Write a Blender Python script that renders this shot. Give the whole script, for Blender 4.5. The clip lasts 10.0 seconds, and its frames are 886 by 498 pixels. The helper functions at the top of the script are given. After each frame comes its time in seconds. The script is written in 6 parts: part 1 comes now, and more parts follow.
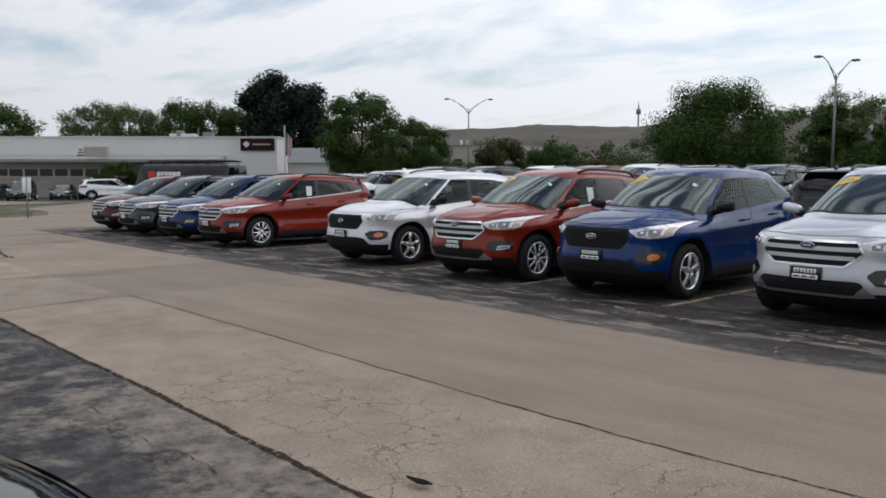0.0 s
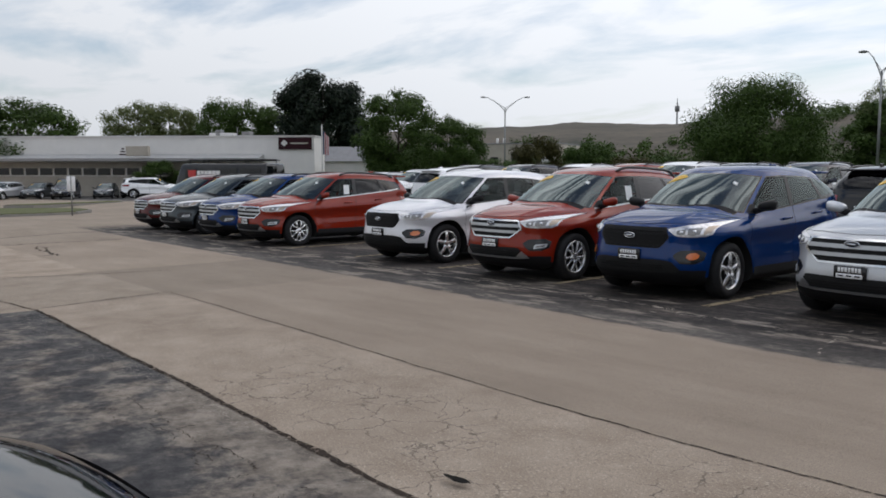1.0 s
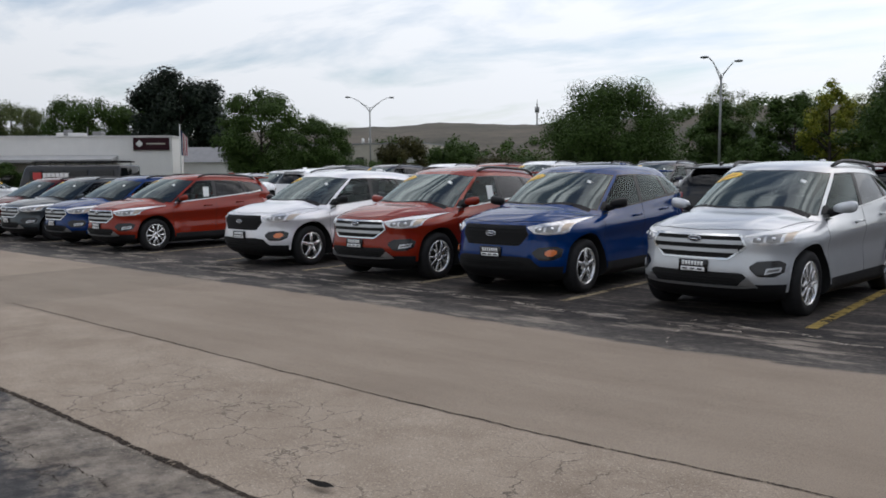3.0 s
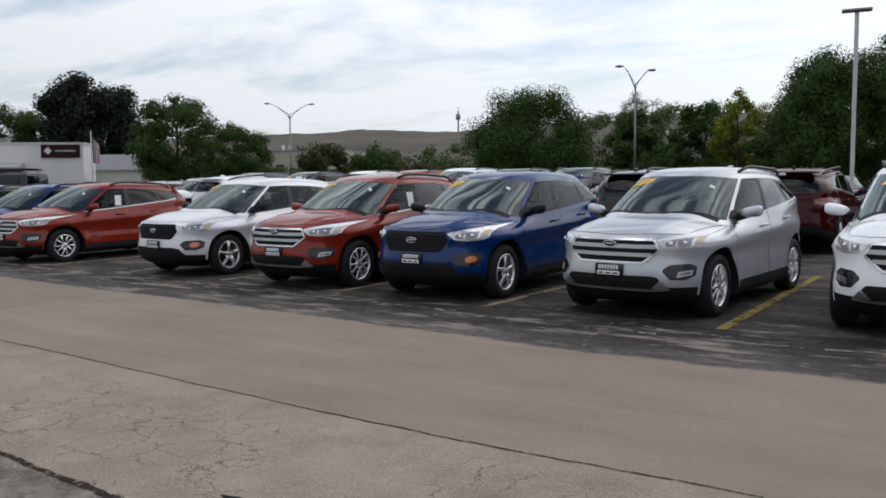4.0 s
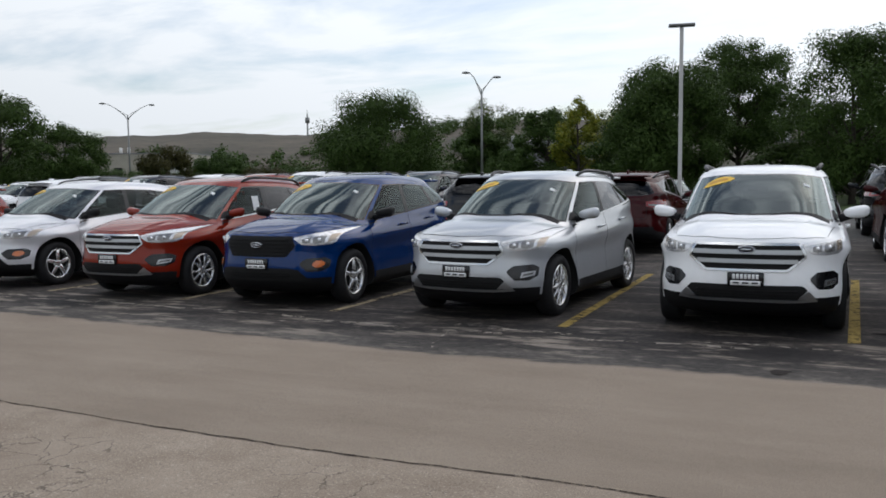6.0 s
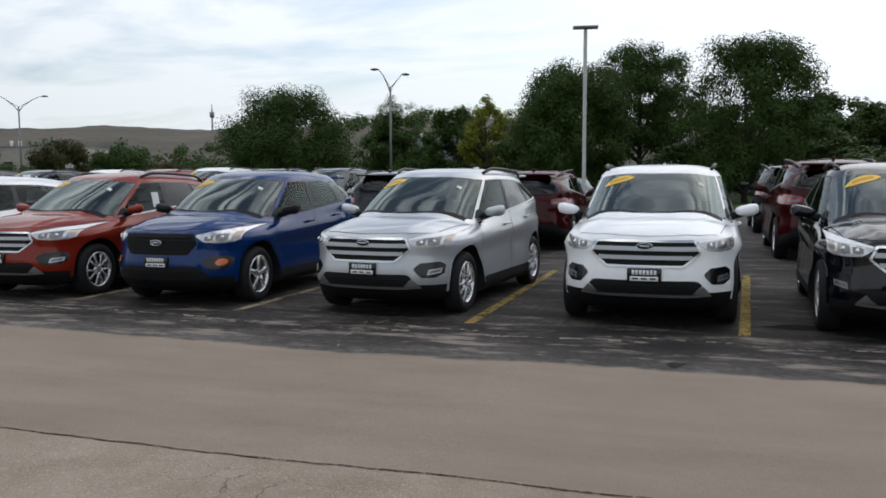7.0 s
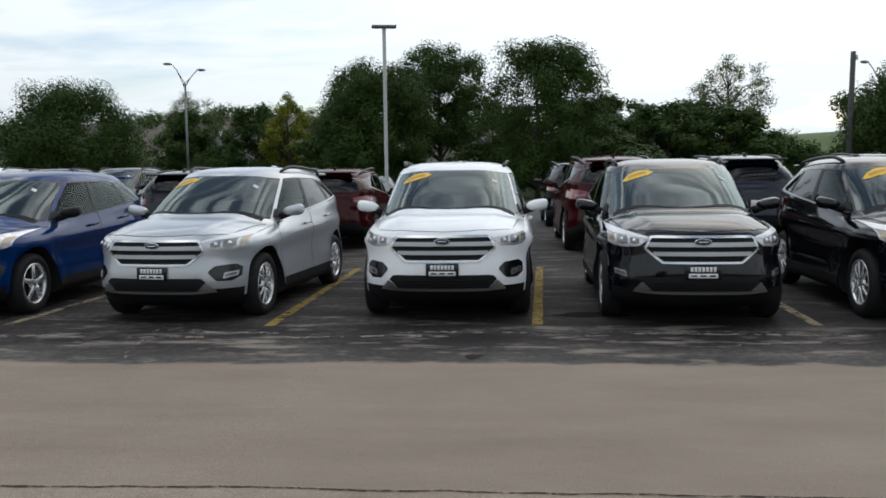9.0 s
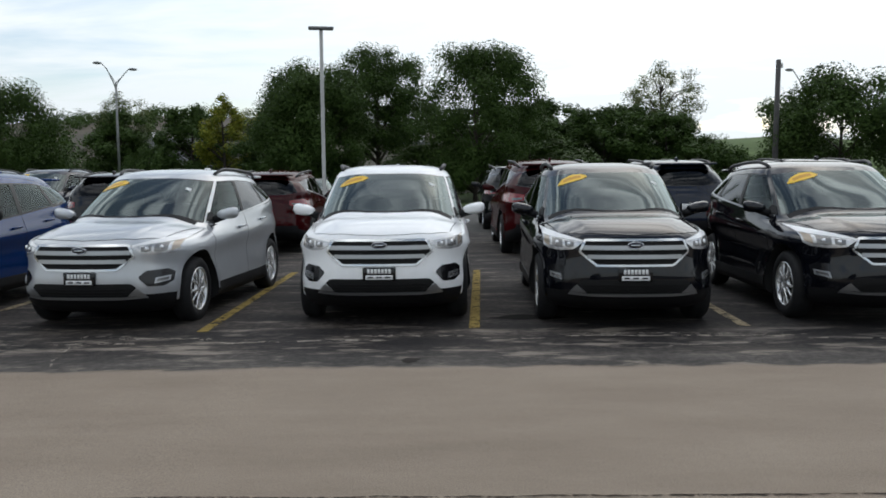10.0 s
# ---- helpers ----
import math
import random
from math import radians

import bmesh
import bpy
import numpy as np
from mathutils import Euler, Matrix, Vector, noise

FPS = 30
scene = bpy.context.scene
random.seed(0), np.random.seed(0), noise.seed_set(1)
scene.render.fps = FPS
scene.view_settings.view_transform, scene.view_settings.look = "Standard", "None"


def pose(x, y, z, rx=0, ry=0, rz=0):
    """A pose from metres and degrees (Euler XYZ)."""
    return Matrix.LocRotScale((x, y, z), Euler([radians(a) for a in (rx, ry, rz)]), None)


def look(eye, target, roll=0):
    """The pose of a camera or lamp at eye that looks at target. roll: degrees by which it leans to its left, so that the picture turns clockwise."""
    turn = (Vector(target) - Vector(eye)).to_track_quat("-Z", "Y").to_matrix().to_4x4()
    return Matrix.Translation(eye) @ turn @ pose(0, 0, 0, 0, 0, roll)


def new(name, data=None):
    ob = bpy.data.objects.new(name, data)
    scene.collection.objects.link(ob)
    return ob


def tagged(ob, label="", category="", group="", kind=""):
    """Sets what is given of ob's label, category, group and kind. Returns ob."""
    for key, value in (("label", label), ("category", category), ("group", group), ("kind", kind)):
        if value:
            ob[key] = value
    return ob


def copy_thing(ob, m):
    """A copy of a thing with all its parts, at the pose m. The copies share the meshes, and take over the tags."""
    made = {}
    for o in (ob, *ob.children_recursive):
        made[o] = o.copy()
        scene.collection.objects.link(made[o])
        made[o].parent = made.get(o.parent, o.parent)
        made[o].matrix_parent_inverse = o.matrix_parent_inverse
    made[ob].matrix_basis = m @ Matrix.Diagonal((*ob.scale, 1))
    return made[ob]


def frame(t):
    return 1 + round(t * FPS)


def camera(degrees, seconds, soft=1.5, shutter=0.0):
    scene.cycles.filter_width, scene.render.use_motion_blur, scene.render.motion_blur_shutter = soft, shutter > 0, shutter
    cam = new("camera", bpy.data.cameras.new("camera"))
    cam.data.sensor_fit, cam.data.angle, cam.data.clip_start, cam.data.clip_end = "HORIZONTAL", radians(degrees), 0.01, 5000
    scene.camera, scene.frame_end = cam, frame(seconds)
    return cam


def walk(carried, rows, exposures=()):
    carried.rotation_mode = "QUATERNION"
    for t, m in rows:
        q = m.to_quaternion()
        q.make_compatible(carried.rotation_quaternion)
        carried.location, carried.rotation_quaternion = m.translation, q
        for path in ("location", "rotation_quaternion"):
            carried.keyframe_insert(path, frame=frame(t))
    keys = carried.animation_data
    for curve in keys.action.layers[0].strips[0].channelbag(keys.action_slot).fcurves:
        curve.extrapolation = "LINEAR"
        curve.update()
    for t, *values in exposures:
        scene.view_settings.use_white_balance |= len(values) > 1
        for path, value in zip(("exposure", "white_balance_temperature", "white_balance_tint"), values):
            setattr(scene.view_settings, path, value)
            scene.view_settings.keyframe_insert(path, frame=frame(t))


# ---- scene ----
from mathutils.bvhtree import BVHTree

cam = camera(56.1, 10.0, soft=1.75)
PATH = [
    (0, (-0.437, -8.5, 1.535), (-1.873, -7.12, 1.354), 0.1),
    (0.5, (-0.447, -8.508, 1.541), (-1.926, -7.175, 1.353), 0.1),
    (1, (-0.441, -8.514, 1.538), (-1.935, -7.198, 1.353), 0.0),
    (1.5, (-0.44, -8.516, 1.539), (-1.922, -7.185, 1.353), 0.0),
    (2, (-0.434, -8.495, 1.536), (-1.856, -7.102, 1.344), -0.1),
    (2.5, (-0.418, -8.493, 1.542), (-1.761, -7.023, 1.35), -0.2),
    (4, (-0.387, -8.447, 1.544), (-1.507, -6.799, 1.373), -0.6),
    (4.5, (-0.383, -8.43, 1.536), (-1.418, -6.727, 1.368), -0.4),
    (5, (-0.372, -8.417, 1.537), (-1.314, -6.66, 1.372), -0.3),
    (5.5, (-0.371, -8.399, 1.534), (-1.25, -6.61, 1.372), -0.6),
    (7, (-0.345, -8.364, 1.534), (-0.952, -6.466, 1.361), -0.2),
    (7.5, (-0.325, -8.351, 1.536), (-0.803, -6.417, 1.365), -0.4),
    (8, (-0.312, -8.33, 1.541), (-0.682, -6.372, 1.369), -0.7),
    (8.5, (-0.3, -8.298, 1.534), (-0.563, -6.323, 1.355), -0.8),
    (9, (-0.283, -8.278, 1.525), (-0.438, -6.292, 1.345), -0.7),
    (9.5, (-0.274, -8.267, 1.514), (-0.352, -6.276, 1.339), -0.5),
    (10, (-0.265, -8.273, 1.533), (-0.273, -6.28, 1.358), -0.5),
]
walk(cam, [(t, look(eye, target, roll)) for t, eye, target, roll in PATH],
     [(0, 0.12, 6430, 12), (2.5, 0.12, 6400, 12), (5, 0.12, 6370, 11), (7.5, 0.12, 6340, 9), (10, 0.12, 6330, 7)])

# ---- world and sun ----
SUN_EL, SUN_AZ = 40.0, 25.0          # degrees; azimuth measured from +y towards +x


def node(nt, kind, x=0, y=0, **inputs):
    n = nt.nodes.new(kind)
    n.location = (x, y)
    for key, value in inputs.items():
        n.inputs[key.replace("_", " ")].default_value = value
    return n


def world_sky():
    w = bpy.data.worlds.new("sky")
    scene.world = w
    w.use_nodes = True
    nt = w.node_tree
    nt.nodes.clear()
    L = nt.links.new
    sky = nt.nodes.new("ShaderNodeTexSky")
    sky.sky_type, sky.sun_disc = "NISHITA", False
    sky.sun_elevation, sky.sun_rotation = radians(SUN_EL), radians(SUN_AZ)
    sky.air_density, sky.dust_density = 1.0, 1.5
    co = nt.nodes.new("ShaderNodeTexCoord")
    sep = nt.nodes.new("ShaderNodeSeparateXYZ")
    L(co.outputs["Generated"], sep.inputs[0])
    zz = nt.nodes.new("ShaderNodeMath"); zz.operation = "MAXIMUM"; zz.inputs[1].default_value = 0.03
    L(sep.outputs["Z"], zz.inputs[0])
    za = nt.nodes.new("ShaderNodeMath"); za.operation = "ADD"; za.inputs[1].default_value = 0.12
    L(zz.outputs[0], za.inputs[0])
    dv = nt.nodes.new("ShaderNodeVectorMath"); dv.operation = "DIVIDE"
    cb = nt.nodes.new("ShaderNodeCombineXYZ")
    for k in ("X", "Y", "Z"):
        L(za.outputs[0], cb.inputs[k])
    L(co.outputs["Generated"], dv.inputs[0]); L(cb.outputs[0], dv.inputs[1])
    mp = nt.nodes.new("ShaderNodeMapping")
    mp.inputs["Scale"].default_value = (0.7, 1.15, 0.0)
    mp.inputs["Rotation"].default_value = (0, 0, radians(25))
    L(dv.outputs[0], mp.inputs[0])
    n1 = node(nt, "ShaderNodeTexNoise", Scale=1.15, Detail=7.0, Roughness=0.56, Distortion=0.35)
    L(mp.outputs[0], n1.inputs["Vector"])
    cover = nt.nodes.new("ShaderNodeValToRGB")
    cover.color_ramp.elements[0].position, cover.color_ramp.elements[0].color = 0.36, (0.12, 0.12, 0.12, 1)
    cover.color_ramp.elements[1].position, cover.color_ramp.elements[1].color = 0.56, (1, 1, 1, 1)
    # thin cloud overhead with gaps, closed cloud towards the horizon
    thick = nt.nodes.new("ShaderNodeMath"); thick.operation = "MULTIPLY_ADD"; thick.inputs[1].default_value = -0.13
    lift = nt.nodes.new("ShaderNodeMath"); lift.operation = "ADD"; lift.inputs[1].default_value = 0.06
    L(n1.outputs["Fac"], lift.inputs[0]); L(zz.outputs[0], thick.inputs[0]); L(lift.outputs[0], thick.inputs[2])
    L(thick.outputs[0], cover.inputs[0])
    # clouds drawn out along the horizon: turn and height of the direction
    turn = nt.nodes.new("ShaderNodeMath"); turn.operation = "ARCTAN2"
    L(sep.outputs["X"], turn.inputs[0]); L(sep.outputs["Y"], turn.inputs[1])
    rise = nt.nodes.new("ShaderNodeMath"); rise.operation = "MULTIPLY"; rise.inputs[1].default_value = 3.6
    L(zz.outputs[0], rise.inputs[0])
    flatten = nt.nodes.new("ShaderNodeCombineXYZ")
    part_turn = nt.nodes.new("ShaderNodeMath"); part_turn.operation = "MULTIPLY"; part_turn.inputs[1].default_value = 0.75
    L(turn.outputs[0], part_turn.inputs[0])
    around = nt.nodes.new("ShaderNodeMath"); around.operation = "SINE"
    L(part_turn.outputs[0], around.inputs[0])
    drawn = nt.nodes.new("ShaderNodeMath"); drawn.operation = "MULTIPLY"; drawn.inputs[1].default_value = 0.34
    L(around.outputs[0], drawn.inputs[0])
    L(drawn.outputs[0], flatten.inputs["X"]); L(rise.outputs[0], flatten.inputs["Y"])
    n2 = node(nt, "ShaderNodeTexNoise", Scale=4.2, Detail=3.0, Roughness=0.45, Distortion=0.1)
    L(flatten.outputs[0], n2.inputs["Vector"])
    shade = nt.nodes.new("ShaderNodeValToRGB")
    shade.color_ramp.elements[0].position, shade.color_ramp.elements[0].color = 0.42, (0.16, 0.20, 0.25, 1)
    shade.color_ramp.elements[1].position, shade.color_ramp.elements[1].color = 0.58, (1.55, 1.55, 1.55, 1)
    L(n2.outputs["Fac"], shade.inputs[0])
    # the clouds' relief shows overhead and flattens towards the horizon
    rel = nt.nodes.new("ShaderNodeMath"); rel.operation = "MULTIPLY_ADD"; rel.use_clamp = True; rel.inputs[1].default_value = 2.0; rel.inputs[2].default_value = -0.38
    L(zz.outputs[0], rel.inputs[0])
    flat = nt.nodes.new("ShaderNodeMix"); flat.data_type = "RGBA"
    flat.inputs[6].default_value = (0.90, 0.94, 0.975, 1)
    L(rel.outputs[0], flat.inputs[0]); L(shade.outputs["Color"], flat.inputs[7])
    # brighter veil of cloud round the hidden sun
    sd = Vector((math.sin(radians(SUN_AZ)) * math.cos(radians(SUN_EL)), math.cos(radians(SUN_AZ)) * math.cos(radians(SUN_EL)), math.sin(radians(SUN_EL))))
    dot = nt.nodes.new("ShaderNodeVectorMath"); dot.operation = "DOT_PRODUCT"
    nrm = nt.nodes.new("ShaderNodeVectorMath"); nrm.operation = "NORMALIZE"
    L(co.outputs["Generated"], nrm.inputs[0]); L(nrm.outputs[0], dot.inputs[0])
    dot.inputs[1].default_value = sd
    glow = nt.nodes.new("ShaderNodeMapRange")
    glow.inputs["From Min"].default_value, glow.inputs["From Max"].default_value = -0.2, 1.0
    glow.inputs["To Min"].default_value, glow.inputs["To Max"].default_value = 0.74, 1.14
    L(dot.outputs["Value"], glow.inputs["Value"])
    # an overcast sky is brighter overhead than at the horizon
    high = nt.nodes.new("ShaderNodeMath"); high.operation = "MULTIPLY_ADD"; high.inputs[1].default_value = 0.75; high.inputs[2].default_value = 0.86
    L(zz.outputs[0], high.inputs[0])
    both = nt.nodes.new("ShaderNodeMath"); both.operation = "MULTIPLY"
    L(glow.outputs[0], both.inputs[0]); L(high.outputs[0], both.inputs[1])
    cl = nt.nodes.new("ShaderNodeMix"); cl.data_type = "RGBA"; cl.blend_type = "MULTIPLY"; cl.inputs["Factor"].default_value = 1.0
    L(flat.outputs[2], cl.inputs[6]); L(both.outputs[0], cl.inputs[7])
    b1 = node(nt, "ShaderNodeBackground", Strength=0.12); L(sky.outputs[0], b1.inputs["Color"])
    b2 = node(nt, "ShaderNodeBackground", Strength=1.0); L(cl.outputs[2], b2.inputs["Color"])
    mx = nt.nodes.new("ShaderNodeMixShader")
    L(cover.outputs["Color"], mx.inputs[0]); L(b1.outputs[0], mx.inputs[1]); L(b2.outputs[0], mx.inputs[2])
    out = nt.nodes.new("ShaderNodeOutputWorld"); L(mx.outputs[0], out.inputs["Surface"])
    sun = bpy.data.lights.new("sun", "SUN")
    sun.energy, sun.angle, sun.color = 0.3, radians(60), (1.0, 0.95, 0.88)
    ob = new("sun", sun)
    ob.matrix_world = look(sd * 60, (0, 0, 0))


world_sky()

# ---- materials ----
def mat(name, color, rough=0.5, metal=0.0, coat=0.0, grain=0.0, scale=8.0, bump=0.0, bump_scale=60.0, spec=0.5, second=None, detail=6.0):
    """A Principled material; grain: how far the colour varies at two scales; second: a colour that shows in stains."""
    m = bpy.data.materials.new(name)
    m.use_nodes = True
    nt = m.node_tree
    b = nt.nodes["Principled BSDF"]
    b.inputs["Base Color"].default_value = (*color, 1)
    b.inputs["Roughness"].default_value = rough
    b.inputs["Metallic"].default_value = metal
    b.inputs["Coat Weight"].default_value = coat
    b.inputs["Coat Roughness"].default_value = 0.03
    b.inputs["Specular IOR Level"].default_value = spec
    L = nt.links.new
    if grain or second or bump:
        co = nt.nodes.new("ShaderNodeTexCoord")
    if grain or second:
        n1 = node(nt, "ShaderNodeTexNoise", Scale=scale, Detail=detail, Roughness=0.6); L(co.outputs["Object"], n1.inputs["Vector"])
        n2 = node(nt, "ShaderNodeTexNoise", Scale=scale * 9, Detail=4.0, Roughness=0.7); L(co.outputs["Object"], n2.inputs["Vector"])
        ad = nt.nodes.new("ShaderNodeMath"); ad.operation = "MULTIPLY_ADD"; ad.inputs[1].default_value = 0.5
        L(n2.outputs["Fac"], ad.inputs[0]); L(n1.outputs["Fac"], ad.inputs[2])
        r = nt.nodes.new("ShaderNodeValToRGB")
        lo = [c * (1 - grain) for c in color]
        hi = second or [min(1, c * (1 + grain)) for c in color]
        r.color_ramp.elements[0].position, r.color_ramp.elements[0].color = 0.50, (*lo, 1)
        r.color_ramp.elements[1].position, r.color_ramp.elements[1].color = 1.0, (*hi, 1)
        L(ad.outputs[0], r.inputs[0]); L(r.outputs[0], b.inputs["Base Color"])
    if bump:
        n3 = node(nt, "ShaderNodeTexNoise", Scale=bump_scale, Detail=5.0, Roughness=0.65); L(co.outputs["Object"], n3.inputs["Vector"])
        bp = node(nt, "ShaderNodeBump", Strength=bump, Distance=0.01); L(n3.outputs["Fac"], bp.inputs["Height"]); L(bp.outputs[0], b.inputs["Normal"])
    return m


def glass(name, tint, ior=1.45, gloss=0.0, sheen=(0.95, 0.97, 1.0)):
    """Thin sheet of glass: lets light through with a tint and reflects by Fresnel."""
    m = bpy.data.materials.new(name)
    m.use_nodes = True
    nt = m.node_tree
    nt.nodes.clear()
    t = node(nt, "ShaderNodeBsdfTransparent", Color=(*tint, 1))
    g = node(nt, "ShaderNodeBsdfGlossy", Roughness=gloss, Color=(*sheen, 1))
    fr = node(nt, "ShaderNodeFresnel", IOR=ior)
    mx = nt.nodes.new("ShaderNodeMixShader")
    out = nt.nodes.new("ShaderNodeOutputMaterial")
    L = nt.links.new
    L(fr.outputs[0], mx.inputs[0]); L(t.outputs[0], mx.inputs[1]); L(g.outputs[0], mx.inputs[2]); L(mx.outputs[0], out.inputs[0])
    return m


def paint(name, color, metal=0.35, rough=0.34, coat=0.8):
    m = mat(name, color, rough, metal, coat=coat, grain=0.05, scale=1.3, spec=0.0 if metal < 0.6 else 0.5)
    m.node_tree.nodes["Principled BSDF"].inputs["Coat IOR"].default_value = 1.55 if max(color) < 0.03 else 1.5
    return m


M = {
    "silver": paint("silver_paint", (0.50, 0.515, 0.535), 0.5, 0.30),
    "pale": paint("pale_silver_paint", (0.70, 0.70, 0.72), 0.35, 0.32),
    "white": paint("white_paint", (0.88, 0.885, 0.89), 0.0, 0.4),
    "blue": paint("blue_paint", (0.0015, 0.026, 0.122), 0.15, 0.35),
    "copper": paint("copper_red_paint", (0.205, 0.017, 0.006), 0.15, 0.35),
    "ruby": paint("ruby_red_paint", (0.075, 0.005, 0.006), 0.15, 0.35),
    # ruby with the backlit shade on the rear cars put into its colour
    "shaded_ruby": paint("shaded_ruby_paint", (0.040, 0.0025, 0.0035), 0.15, 0.35, 0.5),
    "grey": paint("dark_grey_paint", (0.045, 0.055, 0.062), 0.5, 0.35),
    "black": paint("black_paint", (0.003, 0.0035, 0.006), 0.1, 0.35, 0.9),
    "navy": paint("navy_paint", (0.006, 0.010, 0.024), 0.2, 0.35),
    "plastic": mat("black_plastic", (0.006, 0.006, 0.007), 0.6, grain=0.25, scale=20, bump=0.1, bump_scale=300, spec=0.25),
    "gloss": mat("gloss_black", (0.006, 0.006, 0.007), 0.15),
    "seal": mat("rubber_seal", (0.010, 0.010, 0.011), 0.5),
    "gap": mat("dark_gap", (0.004, 0.004, 0.004), 0.9),
    "chrome": mat("chrome", (0.62, 0.63, 0.64), 0.16, 1.0),
    "satin": mat("satin_silver", (0.42, 0.43, 0.44), 0.32, 0.9),
    "alloy": mat("alloy", (0.80, 0.80, 0.80), 0.24, 0.75),
    "rubber": mat("tyre_rubber", (0.013, 0.013, 0.014), 0.75, spec=0.25, grain=0.3, scale=25, bump=0.2, bump_scale=120),
    "lamp_white": mat("lamp_reflector", (0.75, 0.76, 0.78), 0.12, 0.7),
    "lamp_dark": mat("lamp_housing", (0.20, 0.195, 0.19), 0.2, 0.6, coat=0.5),
    "lamp_clear": mat("lamp_clear_cover", (0.62, 0.62, 0.625), 0.2, 0.5, coat=1.0, grain=0.5, scale=16),
    "lamp_amber": mat("lamp_amber_reflector", (0.36, 0.29, 0.22), 0.2, 0.4, coat=1.0),
    "lamp_strip": mat("lamp_light_guide", (0.9, 0.9, 0.9), 0.25),
    "smoked": mat("smoked_lamp", (0.008, 0.008, 0.009), 0.5, spec=0.15),
    "amber": mat("amber_lens", (0.60, 0.13, 0.008), 0.15, coat=1.0),
    "red_lens": mat("red_lens", (0.22, 0.006, 0.006), 0.12, coat=1.0),
    "badge": mat("blue_badge", (0.006, 0.012, 0.035), 0.2, coat=1.0),
    "plate_white": mat("plate_white", (0.75, 0.75, 0.75), 0.4),
    "sticker": mat("yellow_sticker", (0.80, 0.50, 0.03), 0.5),
    "sticker_ink": mat("sticker_ink", (0.55, 0.28, 0.02), 0.5),
    "paper": mat("paper", (0.72, 0.74, 0.73), 0.7),
    "seat": mat("seat_cloth", (0.022, 0.022, 0.024), 0.9, spec=0.2, grain=0.2, scale=30),
    "headliner": mat("headliner", (0.020, 0.020, 0.021), 0.95),
    "windscreen": glass("windscreen_glass", (0.09, 0.11, 0.112), 1.9, sheen=(0.70, 0.80, 0.80)),
    "window": glass("window_glass", (0.42, 0.47, 0.47), 1.30, sheen=(0.75, 0.84, 0.84)),
    "privacy": glass("privacy_glass", (0.05, 0.055, 0.06), 1.36),
}


# ---- mesh helpers ----
def obj(name, bm, material, parent=None, label="", smooth=True, at=None):
    me = bpy.data.meshes.new(name)
    bm.normal_update()
    bm.to_mesh(me)
    bm.free()
    for m in (material if isinstance(material, (list, tuple)) else [material]):
        me.materials.append(m)
    if smooth:
        me.shade_smooth()
    ob = new(name, me)
    if parent:
        ob.parent = parent
    if label:
        ob["label"] = label
    if at is not None:
        ob.matrix_basis = at
    return ob


def part(name, bm, material, parent, label="", smooth=True, at=None):
    return obj(name, bm, material, parent, label, smooth, at)


def gz(x, y=0.0):
    """Height of the ground, which falls a little along the front row."""
    f = float(np.interp(-x, [1.5, 4, 6.5, 8.8, 11.7, 17.5, 21, 26], [0, 0.034, 0.046, 0.06, 0.10, 0.155, 0.20, 0.24]))
    t = min(1.0, max(0.0, (y - 6.0) / 6.0))
    # beyond the row's end the lot falls towards the long building
    g = float(np.interp(-x, [30, 45, 80], [0, 0.28, 0.98]))
    u = min(1.0, max(0.0, (y - 32.0) / 14.0))
    return -f * (1 - t * t * (3 - 2 * t)) - g * (1 - u * u * (3 - 2 * u))


def thing(name, m, label, category, group="", kind=""):
    e = new(name)
    e.empty_display_size = 0.2
    e.matrix_basis = m
    return tagged(e, label, category, group, kind)


def box_bm(x0, x1, y0, y1, z0, z1, bevel=0.0, seg=2, bm=None):
    own = bm is None
    b = bmesh.new()
    bmesh.ops.create_cube(b, size=1)
    bmesh.ops.transform(b, matrix=Matrix.LocRotScale(((x0 + x1) / 2, (y0 + y1) / 2, (z0 + z1) / 2), None, (x1 - x0, y1 - y0, z1 - z0)), verts=b.verts)
    if bevel:
        bmesh.ops.bevel(b, geom=b.edges[:], offset=bevel, segments=seg, profile=0.5, affect="EDGES")
    if own:
        return b
    me = bpy.data.meshes.new("t"); b.to_mesh(me); b.free(); bm.from_mesh(me); bpy.data.meshes.remove(me)
    return bm


def tube(path, radius, sides=8, bm=None, cap=True):
    """A tube along a path of points; radius: a number or one for each point."""
    bm = bm or bmesh.new()
    path = [Vector(p) for p in path]
    rings = []
    for i, p in enumerate(path):
        d = (path[min(i + 1, len(path) - 1)] - path[max(i - 1, 0)]).normalized()
        a = d.cross(Vector((0, 0, 1)) if abs(d.z) < 0.9 else Vector((1, 0, 0))).normalized()
        b = d.cross(a)
        r = radius[i] if isinstance(radius, (list, tuple)) else radius
        rings.append([bm.verts.new(p + (a * math.cos(k * math.tau / sides) + b * math.sin(k * math.tau / sides)) * r) for k in range(sides)])
    for r0, r1 in zip(rings, rings[1:]):
        for k in range(sides):
            bm.faces.new((r0[k], r0[(k + 1) % sides], r1[(k + 1) % sides], r1[k]))
    if cap:
        bm.faces.new(rings[0][::-1]); bm.faces.new(rings[-1])
    return bm


def lathe(profile, steps=32, bm=None, axis="X"):
    """Turns (along, radius) pairs round an axis."""
    bm = bm or bmesh.new()
    rings = []
    for a, r in profile:
        ring = []
        for k in range(steps):
            c, s = math.cos(k * math.tau / steps) * r, math.sin(k * math.tau / steps) * r
            ring.append(bm.verts.new((a, c, s) if axis == "X" else (c, s, a)))
        rings.append(ring)
    for r0, r1 in zip(rings, rings[1:]):
        for k in range(steps):
            bm.faces.new((r0[k], r0[(k + 1) % steps], r1[(k + 1) % steps], r1[k]))
    return bm


